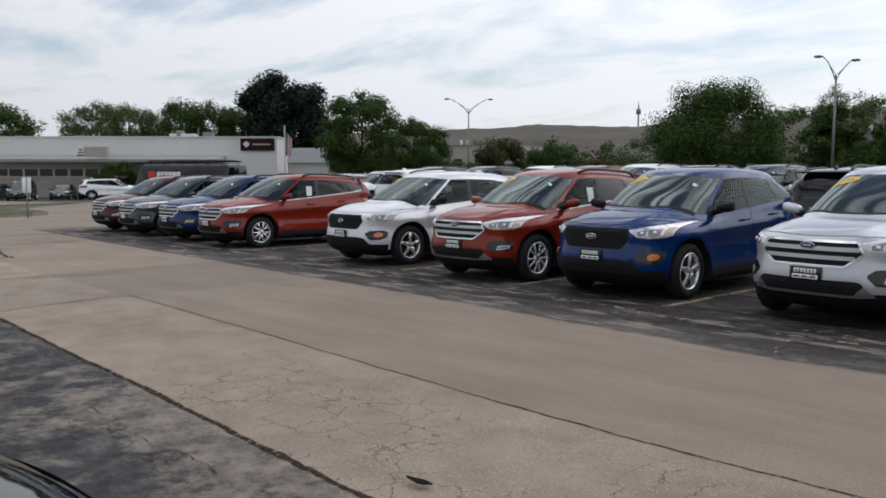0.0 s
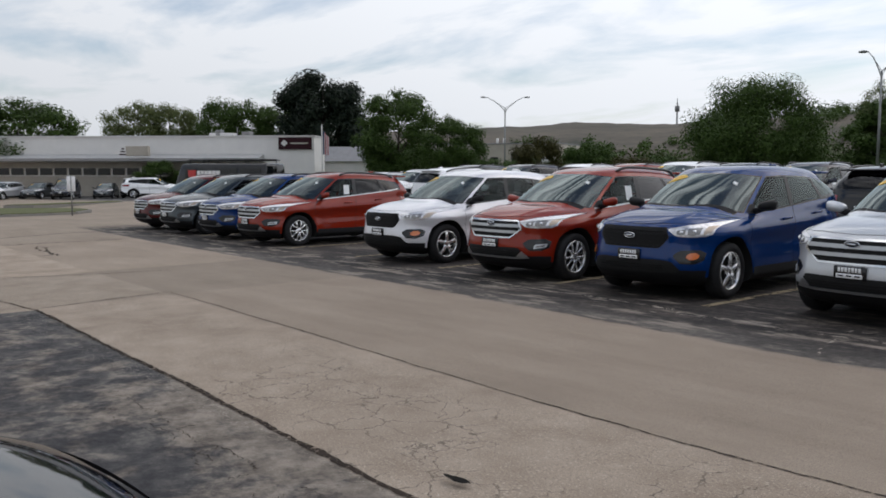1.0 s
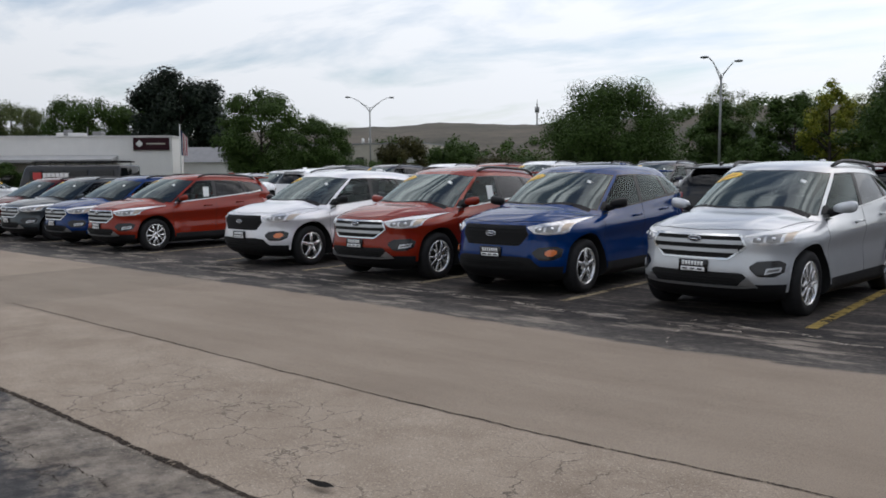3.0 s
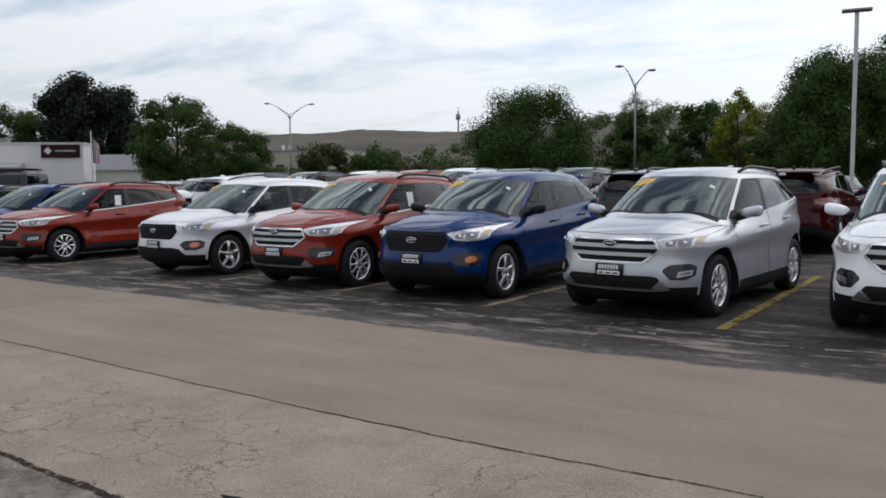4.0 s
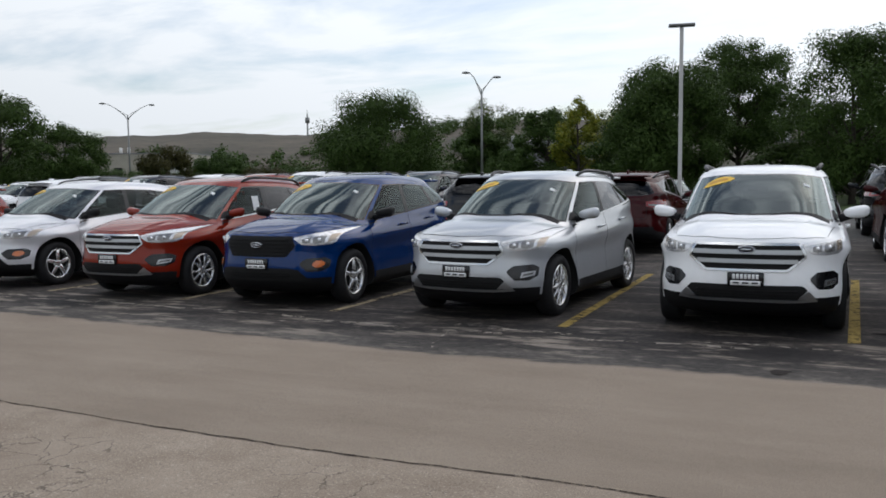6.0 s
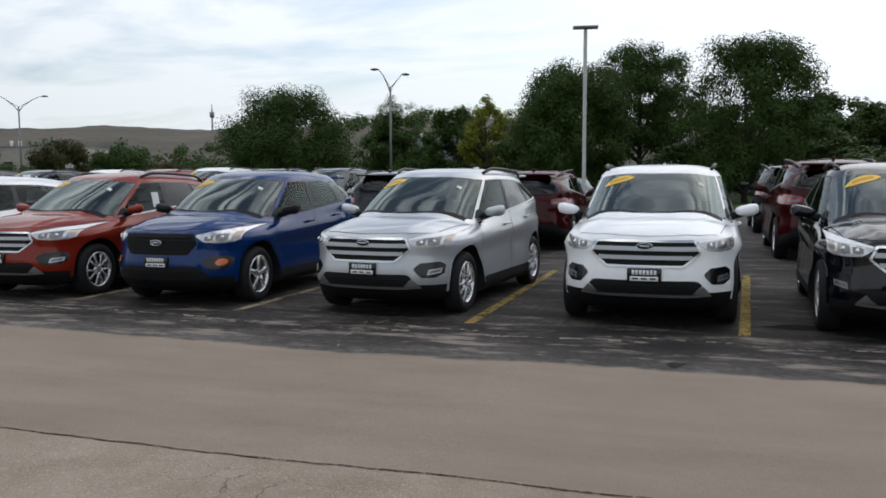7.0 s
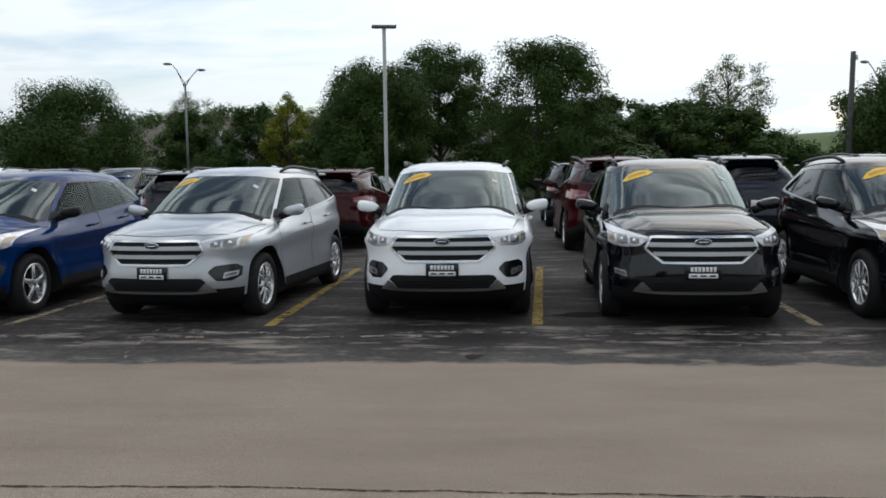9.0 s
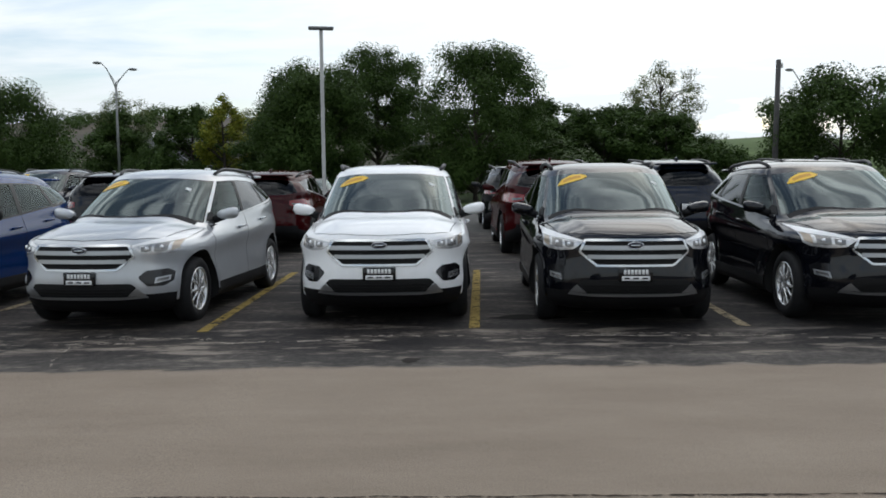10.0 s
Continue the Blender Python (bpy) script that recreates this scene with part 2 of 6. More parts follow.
def sheet(points, nu, nv, thick=0.0, bm=None):
    """A grid of nu x nv cells from points(u, v); thick: skirt depth along the given inward vector of points' second value."""
    bm = bm or bmesh.new()
    rows = [[bm.verts.new(points(i / nu, j / nv)) for i in range(nu + 1)] for j in range(nv + 1)]
    for j in range(nv):
        for i in range(nu):
            bm.faces.new((rows[j][i], rows[j][i + 1], rows[j + 1][i + 1], rows[j + 1][i]))
    return bm


def spline(xs, ys):
    """A monotone cubic through (xs, ys)."""
    xs, ys = np.array(xs, float), np.array(ys, float)
    h, d = np.diff(xs), np.diff(ys) / np.diff(xs)
    m = np.empty(len(xs))
    m[0], m[-1] = d[0], d[-1]
    for i in range(1, len(xs) - 1):
        m[i] = 0 if d[i - 1] * d[i] <= 0 else 3 * (h[i - 1] + h[i]) / ((2 * h[i] + h[i - 1]) / d[i - 1] + (h[i] + 2 * h[i - 1]) / d[i])

    def at(x):
        i = int(min(max(np.searchsorted(xs, x) - 1, 0), len(h) - 1))
        t = (x - xs[i]) / h[i]
        return ((1 + 2 * t) * (1 - t) ** 2 * ys[i] + t * (1 - t) ** 2 * h[i] * m[i] + t * t * (3 - 2 * t) * ys[i + 1] + t * t * (t - 1) * h[i] * m[i + 1])
    return at


def poly(points):
    """Piecewise linear curve over 0..1 through 2D points, by length."""
    p = np.array(points, float)
    s = np.concatenate([[0], np.cumsum(np.hypot(*np.diff(p, axis=0).T))])
    s /= s[-1]
    return lambda u: (float(np.interp(u, s, p[:, 0])), float(np.interp(u, s, p[:, 1])))


# ---- the compact sport utility car ----
class Shell:
    """A car's skin as nested loops from the sill to the roof: each loop has a front, a rear and a side."""
    LEN, WB, HUB = 4.52, 2.69, 0.90
    S = list(range(15))
    yf = staticmethod(spline(S, [0.42, 0.22, 0.07, 0.00, 0.025, 0.045, 0.095, 0.32, 0.60, 0.86, 1.32, 1.78, 1.95, 2.38, 2.95]))
    zf = staticmethod(spline(S, [0.165, 0.215, 0.315, 0.50, 0.70, 0.86, 0.935, 1.02, 1.075, 1.100, 1.345, 1.568, 1.625, 1.674, 1.688]))
    yr = staticmethod(spline(S, [4.25, 4.44, 4.51, 4.52, 4.49, 4.47, 4.46, 4.45, 4.44, 4.43, 4.35, 4.23, 4.12, 3.75, 3.20]))
    zr = staticmethod(spline(S, [0.28, 0.36, 0.48, 0.62, 0.78, 0.92, 1.00, 1.05, 1.09, 1.14, 1.34, 1.49, 1.570, 1.640, 1.672]))
    wd = staticmethod(spline(S, [0.80, 0.890, 0.926, 0.918, 0.898, 0.934, 0.916, 0.900, 0.890, 0.880, 0.808, 0.724, 0.650, 0.51, 0.15]))
    zs = staticmethod(spline(S, [0.175, 0.21, 0.305, 0.48, 0.68, 0.86, 0.945, 0.985, 1.01, 1.035, 1.27, 1.500, 1.600, 1.662, 1.686]))
    nn = staticmethod(spline(S, [5.2, 5.0, 5.0, 5.0, 4.9, 4.8, 4.6, 4.4, 4.4, 4.4, 4.5, 4.6, 4.6, 4.2, 2.8]))
    bow = staticmethod(spline(S, [0.10, 0.12, 0.14, 0.15, 0.16, 0.16, 0.15, 0.14, 0.13, 0.13, 0.11, 0.09, 0.06, 0.02, 0.0]))
    # lower and upper edge of the side windows along the car
    belt = staticmethod(spline([0.0, 1.1, 1.4, 1.9, 2.5, 3.2, 3.6, 3.95, 4.6], [1.02, 1.035, 1.05, 1.09, 1.140, 1.20, 1.238, 1.285, 1.31]))
    head = staticmethod(spline([0.0, 1.4, 1.95, 2.4, 3.0, 3.5, 3.95, 4.6], [1.40, 1.45, 1.505, 1.535, 1.525, 1.488, 1.42, 1.37]))
    LOW, HIGH = 9.25, 11.0
    kept = {}

    def loop(self, s):
        if s not in self.kept:
            def tent(a, b, c):
                return max(0.0, min((s - a) / (b - a), (c - s) / (c - b)))
            self.kept[s] = (self.yf(s), self.yr(s), self.wd(s), 2 / self.nn(s), self.zs(s), self.zf(s), self.zr(s), self.bow(s),
                            tent(5.0, self.LOW, self.HIGH), tent(self.LOW, self.HIGH, 12.6), tent(2.5, 5.0, 8.0), min(1, max(0, (s - 9) / 2)), max(0.0, min(1.0, s - 11)))
        return self.kept[s]

    def at(self, ph, s):
        yf, yr, w, e, zs, zf, zr, bow, low, high, crease, cabin, roof = self.loop(s)
        c, d = math.cos(ph), math.sin(ph)
        g = math.copysign(abs(d) ** e, d)
        y = (yf + yr) / 2 - (yr - yf) / 2 * math.copysign(abs(c) ** e, c)
        ahead, behind = max(0.0, min(1.0, c * 1.5)), max(0.0, min(1.0, -c * 1.5))
        y += (bow * ahead - 0.09 * behind) * g * g
        x = w * g
        a, b = max(0, c) ** 3, max(0, -c) ** 3
        m = 1 - a - b
        z = zs * m + zf * a + zr * b
        if low:
            z += low * m * (self.belt(y) - 1.092)
        if high:
            z += high * m * (self.head(y) - 1.500)
        if crease:
            z += crease * m * 0.045 * max(-1.0, min(1.0, (y - 2.2) / 1.4))
        back = max(0.0, (y - 2.6) / 1.4)
        # the roof falls and the cabin narrows towards the tail
        if roof:
            z -= 0.045 * roof * m * back ** 1.5
        if cabin:
            x *= 1 - 0.085 * cabin * back ** 1.5
        else:
            x *= 1 - 0.03 * max(0.0, (y - 3.4) / 1.1) ** 2
        # flared wheel arches
        if s < 7 and abs(x) > 0.6:
            for hub in (self.HUB, self.HUB + self.WB):
                r = math.hypot(y - hub, z - 0.355)
                if r < 0.75:
                    x += math.copysign(0.016 * math.exp(-((r - 0.45) / 0.085) ** 2), x)
        return Vector((x, y, z))

    def build(self, nu=420, nv=190):
        """A fine net of the skin on which points are found by shooting straight at it."""
        steps = np.linspace(0, math.tau, 4001)[:-1]
        pts = np.array([self.at(a, 5.0)[:] for a in steps])
        arc = np.concatenate([[0], np.cumsum(np.linalg.norm(np.diff(np.vstack([pts, pts[:1]]), axis=0), axis=1))])
        phis = np.interp(np.linspace(0, arc[-1], nu + 1)[:-1], arc, np.append(steps, math.tau))
        verts, faces = [], []
        for j in range(nv + 1):
            s = 14 * j / nv
            verts += [self.at(a, s) for a in phis]
        for j in range(nv):
            for i in range(nu):
                k = (i + 1) % nu
                faces.append((j * nu + i, j * nu + k, (j + 1) * nu + k, (j + 1) * nu + i))
        n = len(verts)
        verts.append(Vector((0, 3.1, self.zf(14))))
        faces += [(nv * nu + i, nv * nu + (i + 1) % nu, n) for i in range(nu)]
        self.tree = BVHTree.FromPolygons(verts, faces)

    def shoot(self, start, way, off):
        hit, n, _, _ = self.tree.ray_cast(Vector(start), Vector(way))
        if hit is None:
            hit, n, _, _ = self.tree.find_nearest(Vector(start) + Vector(way) * 2.0)
        return hit + (n if n.dot(Vector(way)) < 0 else -n) * off

    def front(self, x, z, off=0.0):
        return self.shoot((x, -2, z), (0, 1, 0), off)

    def rear(self, x, z, off=0.0):
        return self.shoot((x, 7, z), (0, -1, 0), off)

    def side(self, y, z, off=0.0):
        return self.shoot((3, y, z), (-1, 0, 0), off)

    def top(self, x, y, off=0.0):
        return self.shoot((x, y, 4), (0, 0, -1), off)


SH = Shell()
SH.build()


def mirrored(fn):
    def f(a, b, off=0.0):
        p = fn(a, b, off)
        return Vector((-p.x, p.y, p.z))
    return f


def panel(fn, lower, upper, nu, nv, off, depth=0.0, flip=False, bm=None):
    """A plate that follows the skin between two curves, off metres proud of it, with its rim turned down by depth."""
    bm = bm or bmesh.new()
    lo, up = poly(lower), poly(upper)

    def ab(u, v):
        p, q = lo(u), up(u)
        return p[0] + (q[0] - p[0]) * v, p[1] + (q[1] - p[1]) * v
    grid = [[bm.verts.new(fn(*ab(i / nu, j / nv), off)) for i in range(nu + 1)] for j in range(nv + 1)]
    faces = []
    for j in range(nv):
        for i in range(nu):
            faces.append(bm.faces.new((grid[j][i], grid[j][i + 1], grid[j + 1][i + 1], grid[j + 1][i])))
    if depth:
        idx = [(i, 0) for i in range(nu)] + [(nu, j) for j in range(nv)] + [(i, nv) for i in range(nu, 0, -1)] + [(0, j) for j in range(nv, 0, -1)]
        lip = [bm.verts.new(grid[j][i].co) for i, j in idx]
        rim = [bm.verts.new(fn(*ab(i / nu, j / nv), off - depth)) for i, j in idx]
        for k in range(len(idx)):
            q = (k + 1) % len(idx)
            faces.append(bm.faces.new((lip[q], lip[k], rim[k], rim[q])))
    if flip:
        for f in faces:
            f.normal_flip()
    return bm


def ribbon(fn, pts, width, off, n=24, bm=None, closed=False):
    """A narrow strip on the skin along a path of skin coordinates."""
    bm = bm or bmesh.new()
    c = poly(list(pts) + ([pts[0]] if closed else []))
    row = []
    for i in range(n + 1):
        u = i / n
        a, b = c(max(0, u - 0.005)), c(min(1, u + 0.005))
        dx, dy = b[0] - a[0], b[1] - a[1]
        l = math.hypot(dx, dy) or 1
        p = c(u)
        row.append([bm.verts.new(fn(p[0] + k * dy / l * width / 2, p[1] - k * dx / l * width / 2, off)) for k in (-1, 1)])
    for r0, r1 in zip(row, row[1:]):
        bm.faces.new((r0[0], r0[1], r1[1], r1[0]))
    return bm


GLASS_ROWS = (SH.LOW, SH.HIGH)
A_FRONT, A_SIDE, D_SIDE, D_REAR = 50.0, 53.5, 123, 144     # pillar edges as angles round the car


def shell_pieces():
    """Skin with wheel openings cut out, as a mesh whose material numbers say which piece a face belongs to."""
    steps = np.linspace(0, math.pi, 1500)
    pts = np.array([SH.at(a, 5)[:] for a in steps])
    arc = np.concatenate([[0], np.cumsum(np.linalg.norm(np.diff(pts, axis=0), axis=1))])
    half = list(np.interp(np.linspace(0, arc[-1], 84), arc, steps))
    for edge in (A_FRONT - 2.2, A_FRONT, A_SIDE, A_SIDE + 1.6, D_SIDE - 1.4, D_SIDE, D_REAR, D_REAR + 1.8):
        k = min(range(len(half)), key=lambda i: abs(half[i] - radians(edge)))
        half[k] = radians(edge)
    phis = half + [math.tau - a for a in half[-2:0:-1]]
    rows = sorted({i + j / 4 for i in (2, 4, 5, 6, 8, 9, 10, 11) for j in range(4)} | {i + j / 2 for i in range(14) for j in range(2)} | {14.0} | set(GLASS_ROWS) | {GLASS_ROWS[0] + 0.09, GLASS_ROWS[1] - 0.09})
    bm = bmesh.new()
    grid = [[bm.verts.new(SH.at(a, s)) for a in phis] for s in rows]
    n = len(phis)
    for j in range(len(rows) - 1):
        s = (rows[j] + rows[j + 1]) / 2
        for i in range(n):
            f = bm.faces.new((grid[j][i], grid[j][(i + 1) % n], grid[j + 1][(i + 1) % n], grid[j + 1][i]))
            a = math.degrees((phis[i] + (phis[(i + 1) % n] if i < n - 1 else math.tau)) / 2)
            a = min(a, 360 - a)
            k = 1 if s < 2.5 else 0
            if GLASS_ROWS[0] < s < GLASS_ROWS[1]:
                right = phis[i] < math.pi
                k = 2 if a < A_FRONT else 4 if a > D_REAR else (3 if right else 6) if A_SIDE < a < D_SIDE else 0
                edge = s < GLASS_ROWS[0] + 0.09 or s > GLASS_ROWS[1] - 0.09
                if k == 2 and (edge or a > A_FRONT - 2.2):
                    k = 7
                elif k == 4 and (edge or a < D_REAR + 1.8):
                    k = 8
                elif k in (3, 6) and (edge or not A_SIDE + 1.6 < a < D_SIDE - 1.4):
                    k = 9
            f.material_index = k
            f.smooth = True
    bm.faces.new(grid[0][::-1]).material_index = 1
    bm.faces.new(grid[-1])
    bmesh.ops.recalc_face_normals(bm, faces=bm.faces)
    me = bpy.data.meshes.new("skin"); bm.to_mesh(me); bm.free()
    for k in range(10):
        me.materials.append(M["gap"])
    skin = new("skin", me)
    cut = bmesh.new()
    for y in (SH.HUB, SH.HUB + SH.WB):
        for sx in (-1, 1):
            b = lathe([(sx * 0.58, 0.02), (sx * 0.58, 0.435), (sx * 1.2, 0.435), (sx * 1.2, 0.02)], 48)
            bmesh.ops.holes_fill(b, edges=b.edges, sides=0)
            bmesh.ops.translate(b, verts=b.verts, vec=(0, y, 0.355))
            t = bpy.data.meshes.new("t"); b.to_mesh(t); b.free(); cut.from_mesh(t); bpy.data.meshes.remove(t)
    for f in cut.faces:
        f.material_index = 5
    bmesh.ops.recalc_face_normals(cut, faces=cut.faces)
    cm = bpy.data.meshes.new("cut"); cut.to_mesh(cm); cut.free()
    for k in range(10):
        cm.materials.append(M["gap"])
    cutter = new("cut", cm)
    mod = skin.modifiers.new("arches", "BOOLEAN")
    mod.operation, mod.object, mod.solver = "DIFFERENCE", cutter, "EXACT"
    dg = bpy.context.evaluated_depsgraph_get()
    done = bpy.data.meshes.new_from_object(skin.evaluated_get(dg))
    for o in (skin, cutter):
        bpy.data.objects.remove(o)
    return done


def split(me, keep):
    bm = bmesh.new()
    bm.from_mesh(me)
    bmesh.ops.delete(bm, geom=[f for f in bm.faces if not keep(f)], context="FACES")
    for f in bm.faces:
        f.material_index = 0
    return bm


def seat(parent, x, y, wide=0.52):
    s = part("seat", box_bm(x - wide / 2, x + wide / 2, y - 0.05, y + 0.48, 0.48, 0.66, 0.06, 3), M["seat"], parent)
    b = box_bm(x - wide / 2, x + wide / 2, 0, 0.14, 0, 0.62, 0.055, 3)
    bmesh.ops.transform(b, matrix=pose(0, y + 0.42, 0.62, -14, 0, 0), verts=b.verts)
    part("seat_back", b, M["seat"], s)
    for k in ((-0.0,) if wide < 0.7 else (-0.35, 0.35)):
        b = box_bm(x + k - 0.13, x + k + 0.13, 0, 0.10, 0, 0.17, 0.04, 3)
        bmesh.ops.transform(b, matrix=pose(0, y + 0.60, 1.22, -10, 0, 0), verts=b.verts)
        part("headrest", b, M["seat"], s)


def wheel(parent, x, y, spokes, rim_mat):
    """Tyre and rim; the outer face looks along the sign of x."""
    sx = 1 if x > 0 else -1
    at = Matrix.Translation((x, y, 0.355)) @ (Matrix.Identity(4) if sx > 0 else pose(0, 0, 0, 0, 0, 180))
    prof = [(-0.20, 0.235), (-0.215, 0.27), (-0.21, 0.325), (-0.185, 0.350), (-0.15, 0.356), (-0.07, 0.357), (-0.03, 0.350), (-0.005, 0.325), (0.0, 0.285), (-0.01, 0.245), (-0.03, 0.236)]
    w = part("wheel", lathe(prof, 40), M["rubber"], parent, at=at)
    w["label"] = "black road tyre on an alloy wheel"
    rim = lathe([(-0.03, 0.238), (-0.008, 0.236), (-0.012, 0.222), (-0.05, 0.215), (-0.16, 0.205)], 40)
    n, double = spokes
    for k in range(n):
        for d in ((-0.075, 0.075) if double else (0,)):
            b = bmesh.new()
            bmesh.ops.create_cube(b, size=1)
            wide = 0.030 if double else 0.062
            for v in b.verts:
                t = v.co.z + 0.5
                v.co = Vector((v.co.x * 0.03 - 0.028 - 0.012 * t + 0.006, v.co.y * wide * (1.0 - 0.25 * t if not double else 1.0) + d * (0.35 + 0.65 * t), 0.045 + t * 0.178))
            bmesh.ops.bevel(b, geom=b.edges[:], offset=0.005, segments=1, affect="EDGES")
            bmesh.ops.rotate(b, verts=b.verts, cent=(0, 0, 0), matrix=Matrix.Rotation(k * math.tau / n, 3, "X"))
            t = bpy.data.meshes.new("t"); b.to_mesh(t); b.free(); rim.from_mesh(t); bpy.data.meshes.remove(t)
    lathe([(-0.012, 0.002), (-0.012, 0.03), (-0.018, 0.062), (-0.05, 0.07)], 24, rim)
    part("rim", rim, rim_mat, w, "five-spoke silver alloy rim")
    part("brake_disc", lathe([(-0.09, 0.002), (-0.09, 0.15), (-0.11, 0.21), (-0.12, 0.002)], 24), M["gap"], w)
    return w


def build_car(name, label, trim, color, rails=True, sticker=True):
    """trim 'bars': chrome-framed grille with two bars; 'mesh': black grille and amber lamps in the bumper."""
    car = thing(name, Matrix.Identity(4), label, "car")
    P = M[color]
    me = PIECES
    body = part("body", split(me, lambda f: f.material_index == 0), P, car)
    part("lower_cladding", split(me, lambda f: f.material_index == 1), M["plastic"], car, "black plastic lower cladding")
    for sx in (1, -1):
        for rear in (False, True):
            part("wheel_well", split(me, lambda f: f.material_index == 5 and (f.calc_center_median().x > 0) == (sx > 0) and (f.calc_center_median().y > 2.2) == rear), M["gap"], car)
    part("windscreen", split(me, lambda f: f.material_index == 2), M["windscreen"], car)
    part("rear_window", split(me, lambda f: f.material_index == 4), M["privacy"], car)
    part("windscreen_border", split(me, lambda f: f.material_index == 7), M["gloss"], car, "black border of the windscreen")
    part("rear_window_border", split(me, lambda f: f.material_index == 8), M["gloss"], car)
    for sx in (1, -1):
        part("window_surround", split(me, lambda f: f.material_index == 9 and f.calc_center_median().x * sx > 0), M["seal"], car, "black window surround")
    lining = split(me, lambda f: f.material_index == 0 and f.calc_center_median().z > 1.2 and 0.9 < f.calc_center_median().y)
    bmesh.ops.recalc_face_normals(lining, faces=lining.faces)
    lining.normal_update()
    for v in lining.verts:
        c = Vector((0, min(max(v.co.y, 1.6), 3.6), 0.95))
        v.co -= (v.co - c).normalized() * 0.014
    part("cabin_lining", lining, M["headliner"], car)
    B, C = 2.47, 3.33
    for k in (3, 6):
        part("front_window", split(me, lambda f: f.material_index == k and f.calc_center_median().y < B), M["window"], car)
        part("rear_door_window", split(me, lambda f: f.material_index == k and B <= f.calc_center_median().y < C), M["privacy" if rails else "window"], car)
        part("quarter_window", split(me, lambda f: f.material_index == k and f.calc_center_median().y >= C), M["privacy" if rails else "window"], car)
    # bonnet with its two creases
    # bonnet with two soft creases, its rear edge lifted over the wipers
    def raised(x, y, off=0.0):
        crease = 0.40 + 0.20 * (y - 0.13)
        u = max(0.0, min(1.0, (crease + 0.05 - abs(x)) / 0.07))
        fade = max(0.0, min(1.0, (y - 0.13) / 0.25))
        tail = max(0.0, (y - 0.80 - 0.36 * (x / 0.75) ** 2) / 0.16)
        return SH.top(x, y, off + 0.009 * u * u * (3 - 2 * u) * fade) + Vector((0, 0, 0.014 * min(1.0, tail) ** 2))
    nose_edge = [(-0.70, 0.40), (-0.6, 0.29), (-0.5, 0.205), (-0.25, 0.128), (0, 0.105), (0.25, 0.128), (0.5, 0.205), (0.6, 0.29), (0.70, 0.40)]
    rear_edge = [(-0.785, 1.22), (-0.6, 1.085), (-0.4, 0.995), (-0.2, 0.935), (0, 0.918), (0.2, 0.935), (0.4, 0.995), (0.6, 1.085), (0.785, 1.22)]
    part("bonnet_gap", panel(SH.top, [(p * 1.006, q - 0.005) for p, q in nose_edge], [(p * 1.006, q - 0.03) for p, q in rear_edge], 40, 14, 0.0012), M["gap"], car)
    part("bonnet", panel(raised, nose_edge, rear_edge, 64, 26, 0.003, 0.004), P, car)
    part("cowl", panel(SH.top, [(p * 0.93, q - 0.05) for p, q in rear_edge], [(p * 0.93, q + 0.06) for p, q in rear_edge], 24, 3, 0.003, 0.002), M["plastic"], car)
    for sx in (1, -1):
        tp, fr, sd, rr = (SH.top, SH.front, SH.side, SH.rear) if sx > 0 else tuple(mirrored(f) for f in (SH.top, SH.front, SH.side, SH.rear))
        fl = sx < 0
        # doors
        def sill_of(*ys):
            return [(y, SH.belt(y) - 0.014) for y in ys]
        for nm, lo, up, hy in (("front_door", [(1.36, 0.37), (1.9, 0.37), (2.42, 0.37)], [(1.30, 0.985), (1.42, 1.032), *sill_of(1.7, 2.1, 2.45)], 2.24), ("rear_door", [(2.45, 0.37), (3.04, 0.37), (3.11, 0.52), (3.19, 0.66)], sill_of(2.48, 2.8, 3.1, 3.36), 3.14)):
            part("door_gap", panel(sd, [(lo[0][0] - 0.004, lo[0][1] - 0.004), *lo[1:-1], (lo[-1][0] + 0.004, lo[-1][1] - 0.004)], [(up[0][0] - 0.004, up[0][1]), *up[1:-1], (up[-1][0] + 0.004, up[-1][1])], 22, 18, 0.0012, 0, fl), M["gap"], body)
            dr = part(nm, panel(sd, lo, up, 26, 24, 0.003, 0.002, fl), P, car)
            hb = bmesh.new()
            hz = 0.955 + 0.06 * (hy - 2.24)
            tube([sd(hy - 0.11, hz, 0.004), sd(hy - 0.10, hz + 0.002, 0.034), sd(hy, hz + 0.006, 0.042), sd(hy + 0.09, hz + 0.01, 0.034), sd(hy + 0.10, hz + 0.01, 0.004)], 0.014, 8, hb)
            part("door_handle", hb, P, dr)
        # belt strip, pillars, sill
        part("window_seal", ribbon(sd, [(y, SH.belt(y) - 0.002) for y in (1.44, 1.7, 2.1, 2.5, 2.9, 3.3, 3.6, 3.84)], 0.020, 0.006, 40), M["satin" if rails else "seal"], car)
        for y0, y1, w0, w1 in ((2.42, 2.46, 0.10, 0.09), (3.34, 3.22, 0.08, 0.06)):
            part("door_pillar", panel(sd, [(y0, SH.belt(y0) + 0.012), (y0 + w0, SH.belt(y0 + w0) + 0.012)], [(y1, SH.head(y1) - 0.012), (y1 + w1, SH.head(y1 + w1) - 0.012)], 2, 8, 0.004, 0, fl), M["seal"], car)
        part("sill_trim", panel(sd, [(1.36, 0.275), (3.12, 0.275)], [(1.36, 0.375), (3.14, 0.375)], 20, 2, 0.008, 0.005, fl), M["plastic"], car)
